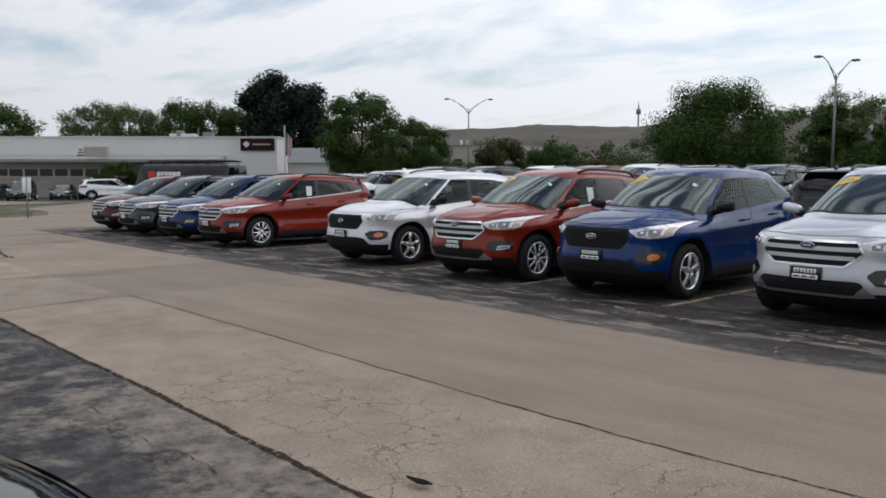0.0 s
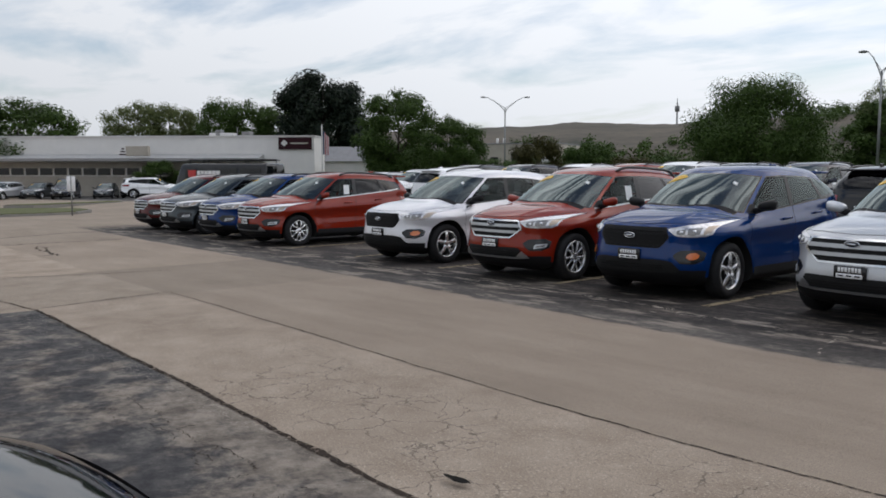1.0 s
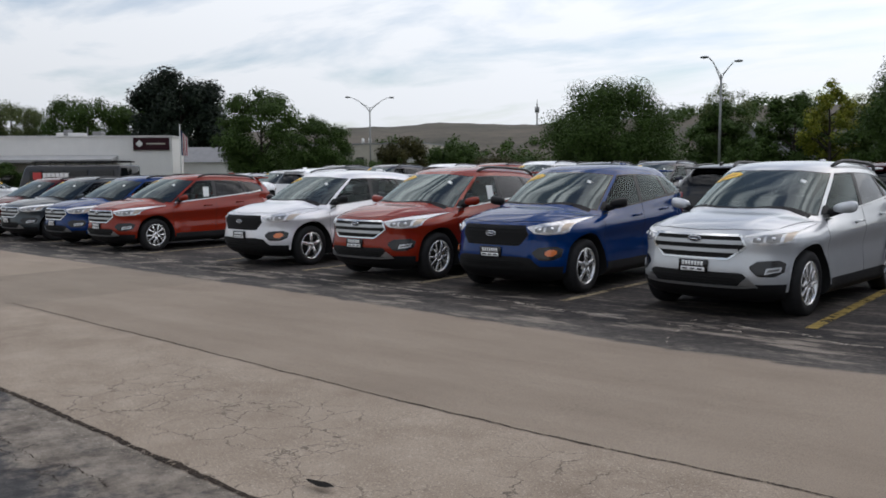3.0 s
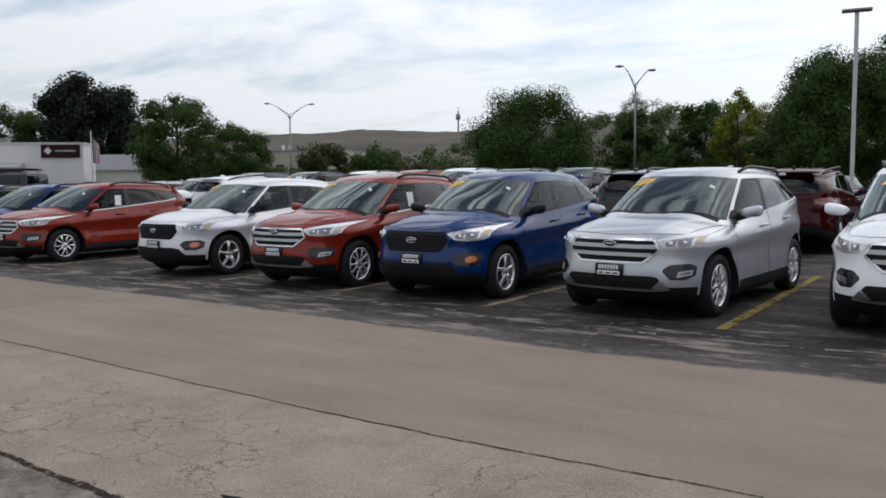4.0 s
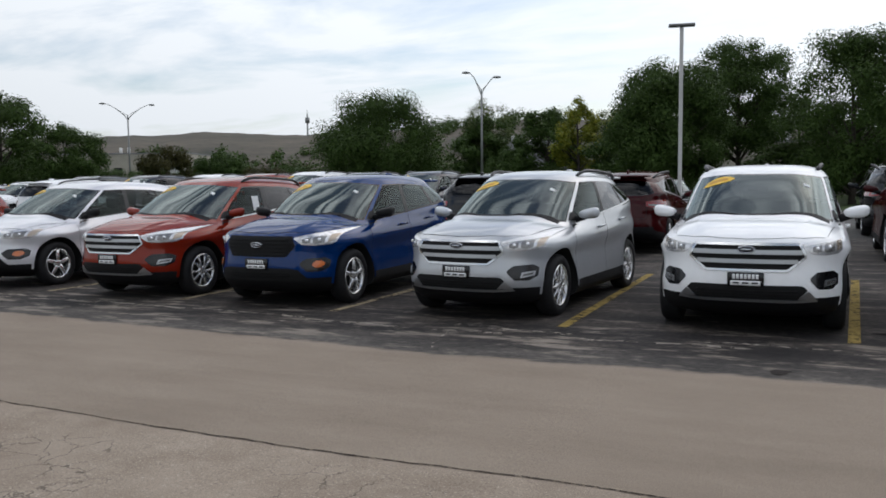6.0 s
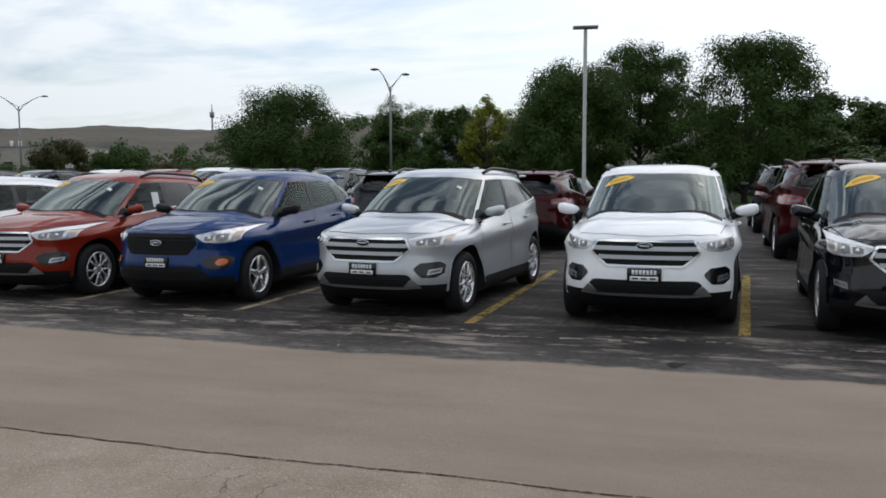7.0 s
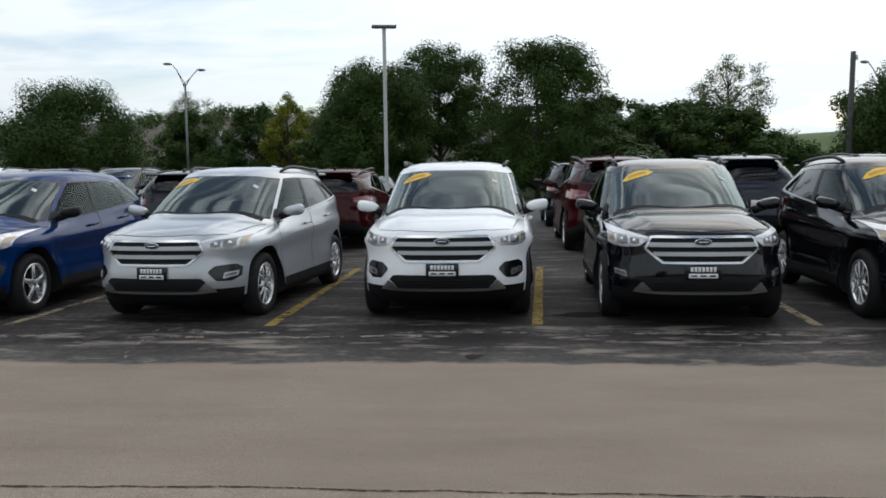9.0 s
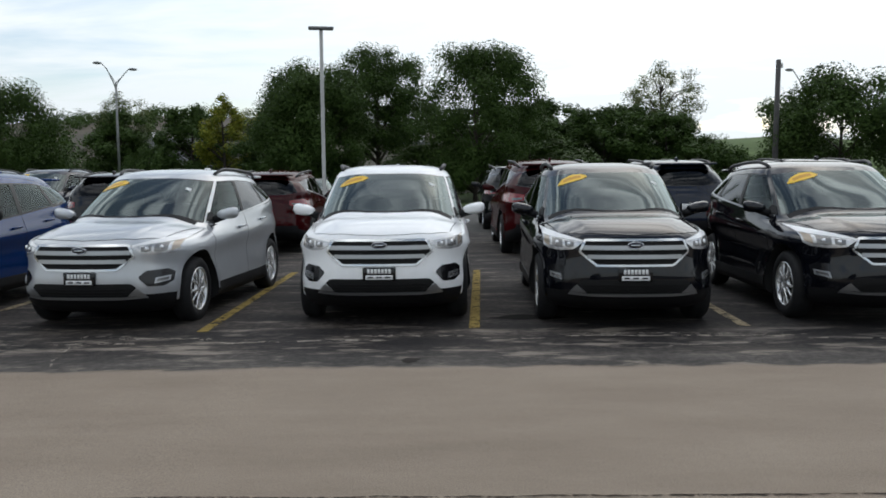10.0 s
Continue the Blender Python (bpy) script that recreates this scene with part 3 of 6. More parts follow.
        # headlight
        hl = part("headlight", panel(fr, [(0.485, 0.878), (0.58, 0.805), (0.70, 0.792), (0.80, 0.800), (0.838, 0.830)], [(0.485, 0.892), (0.60, 0.922), (0.70, 0.945), (0.78, 0.965), (0.835, 0.985)], 24, 8, 0.005, 0.005, fl), M["lamp_clear"], car, "clear headlight with a white light strip")
        for x0, x1, z0, z1 in ((0.575, 0.655, 0.822, 0.886), (0.675, 0.765, 0.818, 0.905)):
            part("reflector", panel(fr, [(x0, z0 + 0.008), ((x0 + x1) / 2, z0), (x1, z0 + 0.010)], [(x0, z1 - 0.012), ((x0 + x1) / 2, z1 - 0.004), (x1, z1)], 8, 4, 0.0065, 0, fl), M["lamp_dark"], hl)
            lamp = bmesh.new()
            bmesh.ops.create_uvsphere(lamp, u_segments=14, v_segments=8, radius=0.027)
            c = fr((x0 + x1) / 2, (z0 + z1) / 2, 0.0)
            bmesh.ops.translate(lamp, verts=lamp.verts, vec=c + Vector((0, 0.014, 0)))
            part("projector", lamp, M["lamp_white"], hl)
        part("side_reflector", panel(fr, [(0.785, 0.822), (0.828, 0.845)], [(0.785, 0.918), (0.828, 0.925)], 4, 4, 0.007, 0, fl), M["lamp_amber"], hl, "amber side reflector")
        if trim == "bars":
            part("light_strip", panel(fr, [(0.50, 0.879), (0.60, 0.892), (0.70, 0.905), (0.79, 0.915), (0.832, 0.925)], [(0.50, 0.893), (0.60, 0.921), (0.70, 0.944), (0.78, 0.964), (0.834, 0.984)], 20, 2, 0.010, 0.003, fl), M["lamp_strip"], hl)
        # fog lamp pocket
        fg = part("fog_lamp_pocket", panel(fr, [(0.565, 0.560), (0.635, 0.478), (0.75, 0.470), (0.805, 0.515)], [(0.565, 0.585), (0.62, 0.635), (0.76, 0.640), (0.805, 0.600)], 14, 8, 0.003, 0.002, fl), M["gloss"], car, "dark fog lamp pocket")
        if trim == "bars":
            fb = bmesh.new()
            panel(fr, [(0.680, 0.500), (0.780, 0.520)], [(0.690, 0.560), (0.782, 0.570)], 4, 3, 0.010, 0.009, fl, fb)
            fog = part("fog_lamp", fb, M["satin"], fg, "clear fog lamp in a dark pocket")
            part("fog_lens", panel(fr, [(0.694, 0.514), (0.768, 0.532)], [(0.700, 0.546), (0.770, 0.556)], 4, 3, 0.012, 0.001, fl), M["lamp_dark"], fog)
        else:
            part("turn_lamp", panel(fr, [(0.680, 0.548), (0.700, 0.522), (0.745, 0.522), (0.765, 0.548)], [(0.680, 0.575), (0.700, 0.602), (0.745, 0.602), (0.765, 0.575)], 6, 4, 0.012, 0.01, fl), M["amber"], fg, "amber turn lamp")
        # tail lamp
        part("tail_light", panel(rr, [(0.52, 0.97), (0.70, 0.93), (0.86, 0.94)], [(0.52, 1.06), (0.72, 1.09), (0.83, 1.10)], 10, 5, 0.008, 0.006, not fl), M["red_lens"], car, "red tail light")
        part("reverse_lamp", panel(rr, [(0.56, 0.985), (0.72, 0.965)], [(0.56, 1.01), (0.72, 1.005)], 6, 2, 0.013, 0.004, not fl), M["lamp_dark"], car)
        # mirror
        mb = bmesh.new()
        bmesh.ops.create_uvsphere(mb, u_segments=20, v_segments=12, radius=1.0)
        for v in mb.verts:
            q = v.co
            q.x = math.copysign(abs(q.x) ** 0.7, q.x); q.z = math.copysign(abs(q.z) ** 0.7, q.z)
            v.co = Vector((q.x * 0.128, q.y * (0.095 if q.y < 0 else 0.03), q.z * (0.064 + 0.010 * q.x) + 0.016 * q.x))
        bmesh.ops.translate(mb, verts=mb.verts, vec=(0.995, 1.56, 1.152))
        if sx < 0:
            bmesh.ops.scale(mb, vec=(-1, 1, 1), verts=mb.verts); bmesh.ops.reverse_faces(mb, faces=mb.faces)
        mi = part("door_mirror", mb, P if trim == "bars" else M["plastic"], car)
        part("mirror_arm", tube([(sx * 0.83, 1.54, 1.08), (sx * 0.89, 1.545, 1.10), (sx * 0.98, 1.55, 1.13)], [0.045, 0.042, 0.04], 8), M["plastic"], mi)
        part("mirror_corner", panel(sd, [(1.42, 1.065), (1.62, 1.08)], [(1.54, 1.16), (1.62, 1.17)], 4, 4, 0.007, 0.003, fl), M["plastic"], car)
        if rails:
            rb = bmesh.new()
            path = []
            for k in range(17):
                q = SH.at(radians(53.5 + 72 * k / 16), 11.85)
                path.append((sx * (q.x - 0.004), q.y, q.z + 0.070 * min(1, 3.6 * k / 16, 3.2 * (16 - k) / 16) ** 0.7 - 0.004))
            tube(path, [0.016] + [0.022] * 15 + [0.016], 8, rb)
            part("roof_rail", rb, M["seal"], car)
        # wiper and seams
        part("wiper", tube([tp(0.08, 0.952, 0.008), tp(0.30, 0.992, 0.008), tp(0.56, 1.095, 0.008)], 0.007, 6), M["plastic"], car)
        for y in (SH.HUB, SH.HUB + SH.WB):
            wheel(car, sx * 0.893, y, (5, trim == "bars"), M["alloy"])
            arch = bmesh.new()
            pts = [(y + 0.452 * math.cos(radians(a)), 0.355 + 0.452 * math.sin(radians(a))) for a in range(-6, 187, 8)]
            part("arch_lip", ribbon(sd, pts, 0.034, 0.006, 40, arch), P, car)
    # nose
    if trim == "bars":
        g = part("grille", panel(SH.front, [(-0.515, 0.775), (-0.36, 0.660), (0.36, 0.660), (0.515, 0.775)], [(-0.515, 0.79), (-0.465, 0.887), (0.465, 0.887), (0.515, 0.79)], 30, 8, 0.003, 0.003), M["gap"], car, "black grille with silver bars and frame")
        part("grille_frame", ribbon(SH.front, [(-0.520, 0.783), (-0.470, 0.893), (0.470, 0.893), (0.520, 0.783), (0.365, 0.652), (-0.365, 0.652)], 0.021, 0.014, 80, closed=True), M["chrome"], g)
        for z0, z1, w0 in ((0.802, 0.844, 0.490), (0.716, 0.757, 0.455)):
            part("grille_bar", panel(SH.front, [(-w0, z0), (w0, z0)], [(-w0 * 0.985, z1), (w0 * 0.985, z1)], 24, 3, 0.020, 0.02), M["satin"], g)
        lo, up = [(-0.54, 0.465), (-0.45, 0.377), (0.45, 0.377), (0.54, 0.465)], [(-0.54, 0.475), (-0.50, 0.515), (0.50, 0.515), (0.54, 0.475)]
        part("skid_plate", panel(SH.front, [(-0.63, 0.366), (-0.4, 0.352), (0.4, 0.352), (0.63, 0.366)], [(-0.61, 0.392), (-0.46, 0.376), (0.46, 0.376), (0.61, 0.392)], 24, 3, 0.012, 0.01), M["satin"], car, "silver skid plate")
        for sx in (1, -1):
            part("skid_corner", panel(SH.front if sx > 0 else mirrored(SH.front), [(0.46, 0.385), (0.615, 0.393)], [(0.545, 0.462), (0.553, 0.462)], 5, 5, 0.011, 0.008, sx < 0), M["satin"], car)
    else:
        g = part("grille", panel(SH.front, [(-0.50, 0.785), (-0.40, 0.655), (0.40, 0.655), (0.50, 0.785)], [(-0.50, 0.80), (-0.46, 0.908), (0.46, 0.908), (0.50, 0.80)], 30, 8, 0.004, 0.004), M["gap"], car, "black mesh grille")
        for z in (0.69, 0.735, 0.78, 0.825, 0.87):
            w0 = 0.40 + 0.1 * min(1, (z - 0.655) / 0.13) - 0.03 - (0.05 if z > 0.85 else 0)
            part("grille_bar", panel(SH.front, [(-w0, z - 0.009), (w0, z - 0.009)], [(-w0, z + 0.009), (w0, z + 0.009)], 24, 2, 0.016, 0.014), M["plastic"], g)
        lo, up = [(-0.66, 0.36), (-0.4, 0.355), (0.4, 0.355), (0.66, 0.36)], [(-0.55, 0.50), (-0.42, 0.52), (0.42, 0.52), (0.55, 0.50)]
    lg = part("lower_grille", panel(SH.front, lo, up, 24, 5, 0.003, 0.002), M["gap"], car)
    for z in (0.40, 0.43, 0.46):
        part("grille_bar", panel(SH.front, [(-0.46, z - 0.004), (0.46, z - 0.004)], [(-0.46, z + 0.004), (0.46, z + 0.004)], 16, 1, 0.008, 0.006), M["plastic"], lg)
    bd = bmesh.new()
    bmesh.ops.create_uvsphere(bd, u_segments=28, v_segments=10, radius=1)
    bmesh.ops.scale(bd, vec=(0.074, 0.014, 0.030), verts=bd.verts)
    bc = SH.front(0.0, 0.845 if trim == "bars" else 0.80, 0.028)
    bmesh.ops.translate(bd, verts=bd.verts, vec=bc)
    badge = part("badge", bd, M["badge"], car, "dark blue oval badge with a chrome rim")
    ring = bmesh.new()
    tube([(bc.x + 0.076 * math.cos(a), bc.y - 0.004, bc.z + 0.032 * math.sin(a)) for a in np.linspace(0, math.tau, 33)], 0.0055, 6, ring)
    part("badge_rim", ring, M["chrome"], badge)
    part("badge_bar", box_bm(bc.x - 0.045, bc.x + 0.045, bc.y - 0.0175, bc.y - 0.012, bc.z - 0.006, bc.z + 0.006, 0.002, 1), M["chrome"], badge)
    # dealer plate with bars in place of lettering
    pc = SH.front(0.0, 0.565, 0.0)
    pl = part("front_plate", box_bm(-0.165, 0.165, pc.y - 0.022, pc.y + 0.01, 0.50, 0.635, 0.012, 2), M["gloss"], car, "black plate with pale bars")
    part("plate_bar", box_bm(-0.135, 0.135, pc.y - 0.026, pc.y - 0.0215, 0.512, 0.556, 0.002, 1), M["plate_white"], pl)
    for k in range(7):
        part("plate_mark", box_bm(-0.118 + k * 0.035, -0.092 + k * 0.035, pc.y - 0.026, pc.y - 0.0215, 0.572, 0.618, 0.002, 1), M["plate_white"], pl)
    for k in (-1, 0, 1):
        part("plate_mark", box_bm(k * 0.085 - 0.028, k * 0.085 + 0.028, pc.y - 0.029, pc.y - 0.0255, 0.527, 0.542, 0.001, 1), M["gloss"], pl)
    # tail
    rp = SH.rear(0.0, 0.80, 0.0)
    rpl = part("rear_plate", box_bm(-0.16, 0.16, rp.y - 0.02, rp.y + 0.018, 0.74, 0.88, 0.01, 2), M["gloss"], car)
    part("plate_bar", box_bm(-0.135, 0.135, rp.y + 0.0175, rp.y + 0.022, 0.755, 0.865, 0.002, 1), M["plate_white"], rpl)
    part("roof_aerial", box_bm(-0.02, 0.02, 3.50, 3.66, 1.645, 1.705, 0.012, 2), P, car)
    part("spoiler", box_bm(-0.55, 0.55, 4.02, 4.30, 1.555, 1.592, 0.016, 3), P, car)
    part("tailgate_seam", ribbon(SH.rear, [(-0.55, 1.10), (-0.53, 0.72), (0.53, 0.72), (0.55, 1.10)], 0.008, 0.003, 40), M["gap"], car)
    part("rear_bumper_guard", panel(SH.rear, [(-0.70, 0.42), (0.70, 0.42)], [(-0.66, 0.56), (0.66, 0.56)], 20, 3, 0.005, 0.004, True), M["plastic"], car)
    # cabin
    part("dashboard", box_bm(-0.68, 0.68, 1.22, 1.62, 0.72, 1.05, 0.07, 3), M["seat"], car)
    part("cabin_floor", box_bm(-0.72, 0.72, 1.0, 4.2, 0.40, 0.46), M["gap"], car)
    sw = bmesh.new()
    tube([(-0.36 + 0.185 * math.cos(a), 1.76 - 0.06 * math.sin(a), 0.99 + 0.175 * math.sin(a)) for a in np.linspace(0, math.tau, 25)], 0.016, 6, sw)
    part("steering_wheel", sw, M["gap"], car)
    seat(car, -0.36, 1.93); seat(car, 0.36, 1.93); seat(car, 0.0, 2.85, 1.25)
    part("interior_mirror", box_bm(-0.11, 0.11, 1.68, 1.71, 1.37, 1.43, 0.012, 2), M["gap"], car)
    tg = part("windscreen_tag", panel(SH.top, [(0.47, 1.60), (0.53, 1.60)], [(0.47, 1.65), (0.53, 1.65)], 2, 2, 0.004), M["paper"], car)
    if sticker:
        st = part("year_sticker", panel(SH.top, [(-0.580, 1.665), (-0.525, 1.620), (-0.415, 1.600), (-0.305, 1.620), (-0.250, 1.665)], [(-0.580, 1.685), (-0.525, 1.735), (-0.415, 1.760), (-0.305, 1.735), (-0.250, 1.685)], 16, 6, 0.004), M["sticker"], car, "yellow oval sticker on the windscreen")
        part("sticker_mark", panel(SH.top, [(-0.520, 1.650), (-0.320, 1.650)], [(-0.520, 1.707), (-0.320, 1.707)], 6, 2, 0.006), M["sticker_ink"], st)
    return car


PIECES = shell_pieces()


def repaint(car, color, base):
    for o in car.children_recursive:
        for s in o.material_slots:
            if s.material == M[base]:
                s.link = "OBJECT"
                s.material = M[color]
    return car


def place_car(src, base, color, x, y, yaw, label, size=(1, 1, 1), group="cars in the row"):
    """x, y: where the middle of the nose stands; yaw 0: nose towards -y."""
    c = copy_thing(src, pose(x, y, gz(x, y), 0, 0, yaw) @ Matrix.Diagonal((*size, 1)))
    tagged(c, label, "car", group)
    if color != base:
        repaint(c, color, base)
    return c


# ---- ground ----
def ground_material():
    """Concrete lane between two sealed asphalt lots, by place on the plan."""
    m = bpy.data.materials.new("car_park_surface")
    m.use_nodes = True
    nt = m.node_tree
    b = nt.nodes["Principled BSDF"]
    L = nt.links.new
    co = nt.nodes.new("ShaderNodeTexCoord")
    sep = nt.nodes.new("ShaderNodeSeparateXYZ")
    L(co.outputs["Object"], sep.inputs[0])

    def noise_at(scale, detail=6.0, rough=0.6, stretch=None):
        n = node(nt, "ShaderNodeTexNoise", Scale=scale, Detail=detail, Roughness=rough)
        if stretch:
            mp = nt.nodes.new("ShaderNodeMapping")
            mp.inputs["Scale"].default_value = stretch
            L(co.outputs["Object"], mp.inputs[0]); L(mp.outputs[0], n.inputs["Vector"])
        else:
            L(co.outputs["Object"], n.inputs["Vector"])
        return n.outputs["Fac"]

    def math_op(op, a, c=None, third=None):
        n = nt.nodes.new("ShaderNodeMath")
        n.operation = op
        for k, v in enumerate((a, c, third)):
            if v is None:
                continue
            if isinstance(v, (int, float)):
                n.inputs[k].default_value = v
            else:
                L(v, n.inputs[k])
        return n.outputs[0]

    def step(v, lo, hi):
        n = nt.nodes.new("ShaderNodeMapRange")
        n.interpolation_type = "SMOOTHSTEP"
        n.inputs["From Min"].default_value, n.inputs["From Max"].default_value = lo, hi
        L(v, n.inputs["Value"])
        return n.outputs[0]

    def ramp(v, stops):
        n = nt.nodes.new("ShaderNodeValToRGB")
        e = n.color_ramp.elements
        while len(e) < len(stops):
            e.new(0.5)
        for k, (p, c) in enumerate(stops):
            e[k].position, e[k].color = p, (*c, 1)
        L(v, n.inputs[0])
        return n.outputs[0]

    def mix(f, a, c, mode="MIX"):
        n = nt.nodes.new("ShaderNodeMix")
        n.data_type, n.blend_type = "RGBA", mode
        if isinstance(f, (int, float)):
            n.inputs[0].default_value = f
        else:
            L(f, n.inputs[0])
        for k, v in ((6, a), (7, c)):
            if isinstance(v, tuple):
                n.inputs[k].default_value = (*v, 1)
            else:
                L(v, n.inputs[k])
        return n.outputs[2]

    X, Y = sep.outputs["X"], sep.outputs["Y"]
    broad, mid, fine = noise_at(0.35), noise_at(2.2), noise_at(14.0)
    speck = noise_at(110.0, 3.0, 0.75)
    streak = noise_at(1.0, 7.0, 0.64, (0.55, 2.0, 1))
    smear = noise_at(1.0, 8.0, 0.68, (1.0, 3.2, 1))
    wob = math_op("MULTIPLY", math_op("SUBTRACT", mid, 0.5), 0.30)
    small = math_op("MULTIPLY", math_op("SUBTRACT", fine, 0.5), 0.10)
    yn = math_op("ADD", Y, wob)
    ys = math_op("ADD", Y, small)
    xs = math_op("ADD", X, small)
    old = ramp(math_op("ADD", math_op("MULTIPLY", mid, 0.6), math_op("MULTIPLY", broad, 0.5)), [(0.38, (0.222, 0.172, 0.128)), (0.52, (0.288, 0.230, 0.175)), (0.68, (0.355, 0.289, 0.225))])
    newer = ramp(math_op("ADD", math_op("MULTIPLY", streak, 0.6), math_op("MULTIPLY", broad, 0.5)), [(0.38, (0.222, 0.175, 0.132)), (0.55, (0.265, 0.212, 0.162)), (0.7, (0.305, 0.247, 0.191))])
    back = math_op("MINIMUM", math_op("MAXIMUM", math_op("SUBTRACT", -3.0, X), 0.0), 24.0)
    lane = mix(step(math_op("SUBTRACT", ys, math_op("MULTIPLY", back, 0.05)), -4.40, -4.36), old, newer)
    # slabs beyond the cross joints, each of its own tone
    lane = mix(math_op("SUBTRACT", 1.0, step(xs, -11.12, -11.04)), lane, mix(1.0, lane, (0.90, 0.91, 0.91), "MULTIPLY"))
    lane = mix(math_op("SUBTRACT", 1.0, step(xs, -14.74, -14.64)), lane, mix(1.0, lane, (1.26, 1.25, 1.25), "MULTIPLY"))
    lane = mix(math_op("SUBTRACT", 1.0, step(xs, -22.18, -22.06)), lane, mix(1.0, lane, (0.93, 0.94, 0.94), "MULTIPLY"))
    worn = math_op("ADD", math_op("MULTIPLY", noise_at(3.4, 8.0, 0.68), 0.8), math_op("MULTIPLY", fine, 0.22))
    seal = ramp(worn, [(0.40, (0.021, 0.020, 0.022)), (0.50, (0.043, 0.041, 0.042)), (0.58, (0.082, 0.077, 0.072)), (0.70, (0.19, 0.172, 0.150))])
    scuff = ramp(math_op("ADD", math_op("MULTIPLY", streak, 0.7), math_op("MULTIPLY", fine, 0.35)), [(0.41, (0.009, 0.008, 0.008)), (0.50, (0.023, 0.019, 0.018)), (0.58, (0.052, 0.043, 0.037)), (0.68, (0.15, 0.126, 0.104))])
    # dry beige wear in the near lot, most of it along the slab's edge
    patch = math_op("ADD", noise_at(2.3, 7.0, 0.60), math_op("MULTIPLY", math_op("SUBTRACT", fine, 0.5), 0.25))
    band = math_op("MULTIPLY", math_op("MULTIPLY", step(ys, -6.75, -6.25), step(X, -7.2, -5.2)), 0.24)
    seal = mix(step(math_op("ADD", patch, band), 0.47, 0.69), seal, ramp(worn, [(0.40, (0.10, 0.082, 0.066)), (0.60, (0.26, 0.222, 0.182))]))
    edge = math_op("SUBTRACT", ys, math_op("MULTIPLY", math_op("MAXIMUM", math_op("SUBTRACT", -3.5, X), 0.0), 0.052))
    near = math_op("MULTIPLY", math_op("SUBTRACT", 1.0, step(edge, -6.11, -6.06)), step(xs, -10.95, -10.85))
    c = mix(near, lane, seal)
    bays = math_op("MULTIPLY", step(math_op("SUBTRACT", yn, math_op("MULTIPLY", back, 0.08)), -1.73, -1.62), step(X, -29.0, -26.5))
    sandy = math_op("MULTIPLY", math_op("SUBTRACT", 1.0, step(math_op("SUBTRACT", yn, math_op("MULTIPLY", back, 0.08)), -1.5, -0.75)), 0.75)
    dust = ramp(math_op("ADD", math_op("MULTIPLY", streak, 0.6), math_op("MULTIPLY", fine, 0.4)), [(0.40, (0.045, 0.040, 0.036)), (0.52, (0.085, 0.076, 0.068)), (0.64, (0.16, 0.142, 0.124))])
    lot = mix(sandy, scuff, dust)
    # pale worn smears, thickest where the bays meet the lane
    front = math_op("MULTIPLY", math_op("SUBTRACT", 1.0, step(math_op("ABSOLUTE", math_op("ADD", math_op("SUBTRACT", Y, math_op("MULTIPLY", back, 0.08)), 0.85)), 0.5, 1.3)), 0.055)
    lot = mix(step(math_op("ADD", smear, front), 0.565, 0.68), lot, (0.235, 0.200, 0.165))
    # asphalt colour darkened and cooled a little over the last bays
    dark_or_fresh = math_op("MULTIPLY", step(xs, 1.0, 1.9), step(yn, -1.05, -0.75))
    lot = mix(math_op("MULTIPLY", dark_or_fresh, 0.75), lot, mix(1.0, lot, (0.45, 0.46, 0.50), "MULTIPLY"))
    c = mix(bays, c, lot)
    far = math_op("MULTIPLY", step(yn, 13.0, 16.0), 1.0)
    c = mix(far, c, ramp(mid, [(0.3, (0.06, 0.058, 0.055)), (0.7, (0.10, 0.096, 0.09))]))
    grass = ramp(math_op("ADD", math_op("MULTIPLY", mid, 0.5), math_op("MULTIPLY", speck, 0.5)), [(0.35, (0.030, 0.052, 0.012)), (0.65, (0.075, 0.105, 0.030))])
    c = mix(step(yn, 33.0, 34.0), c, grass)
    c = mix(math_op("SUBTRACT", 1.0, step(X, -112.0, -110.0)), c, grass)
    # net of fine cracks in patches of the old slab
    warp = nt.nodes.new("ShaderNodeVectorMath"); warp.operation = "ADD"
    wn = node(nt, "ShaderNodeTexNoise", Scale=5.0, Detail=4.0, Roughness=0.6); L(co.outputs["Object"], wn.inputs["Vector"])
    ws = nt.nodes.new("ShaderNodeVectorMath"); ws.operation = "SCALE"; ws.inputs["Scale"].default_value = 0.22
    L(wn.outputs["Color"], ws.inputs[0]); L(co.outputs["Object"], warp.inputs[0]); L(ws.outputs[0], warp.inputs[1])
    vor = node(nt, "ShaderNodeTexVoronoi", Scale=3.4); vor.feature = "DISTANCE_TO_EDGE"
    L(warp.outputs[0], vor.inputs["Vector"])
    line = math_op("SUBTRACT", 1.0, step(math_op("SUBTRACT", vor.outputs["Distance"], math_op("MULTIPLY", fine, 0.014)), -0.002, 0.013))
    zone = math_op("MULTIPLY", math_op("MULTIPLY", step(Y, -6.12, -6.0), math_op("SUBTRACT", 1.0, step(Y, -4.75, -4.40))), math_op("MULTIPLY", step(X, -7.6, -6.2), math_op("SUBTRACT", 1.0, step(X, 1.0, 3.0))))
    gone = math_op("SQRT", math_op("ADD", math_op("POWER", math_op("ADD", X, 5.2), 2.0), math_op("POWER", math_op("MULTIPLY", math_op("ADD", Y, 5.4), 1.5), 2.0)))
    hurt = math_op("MULTIPLY", math_op("SUBTRACT", 1.0, step(gone, 0.5, 1.6)), 0.16)
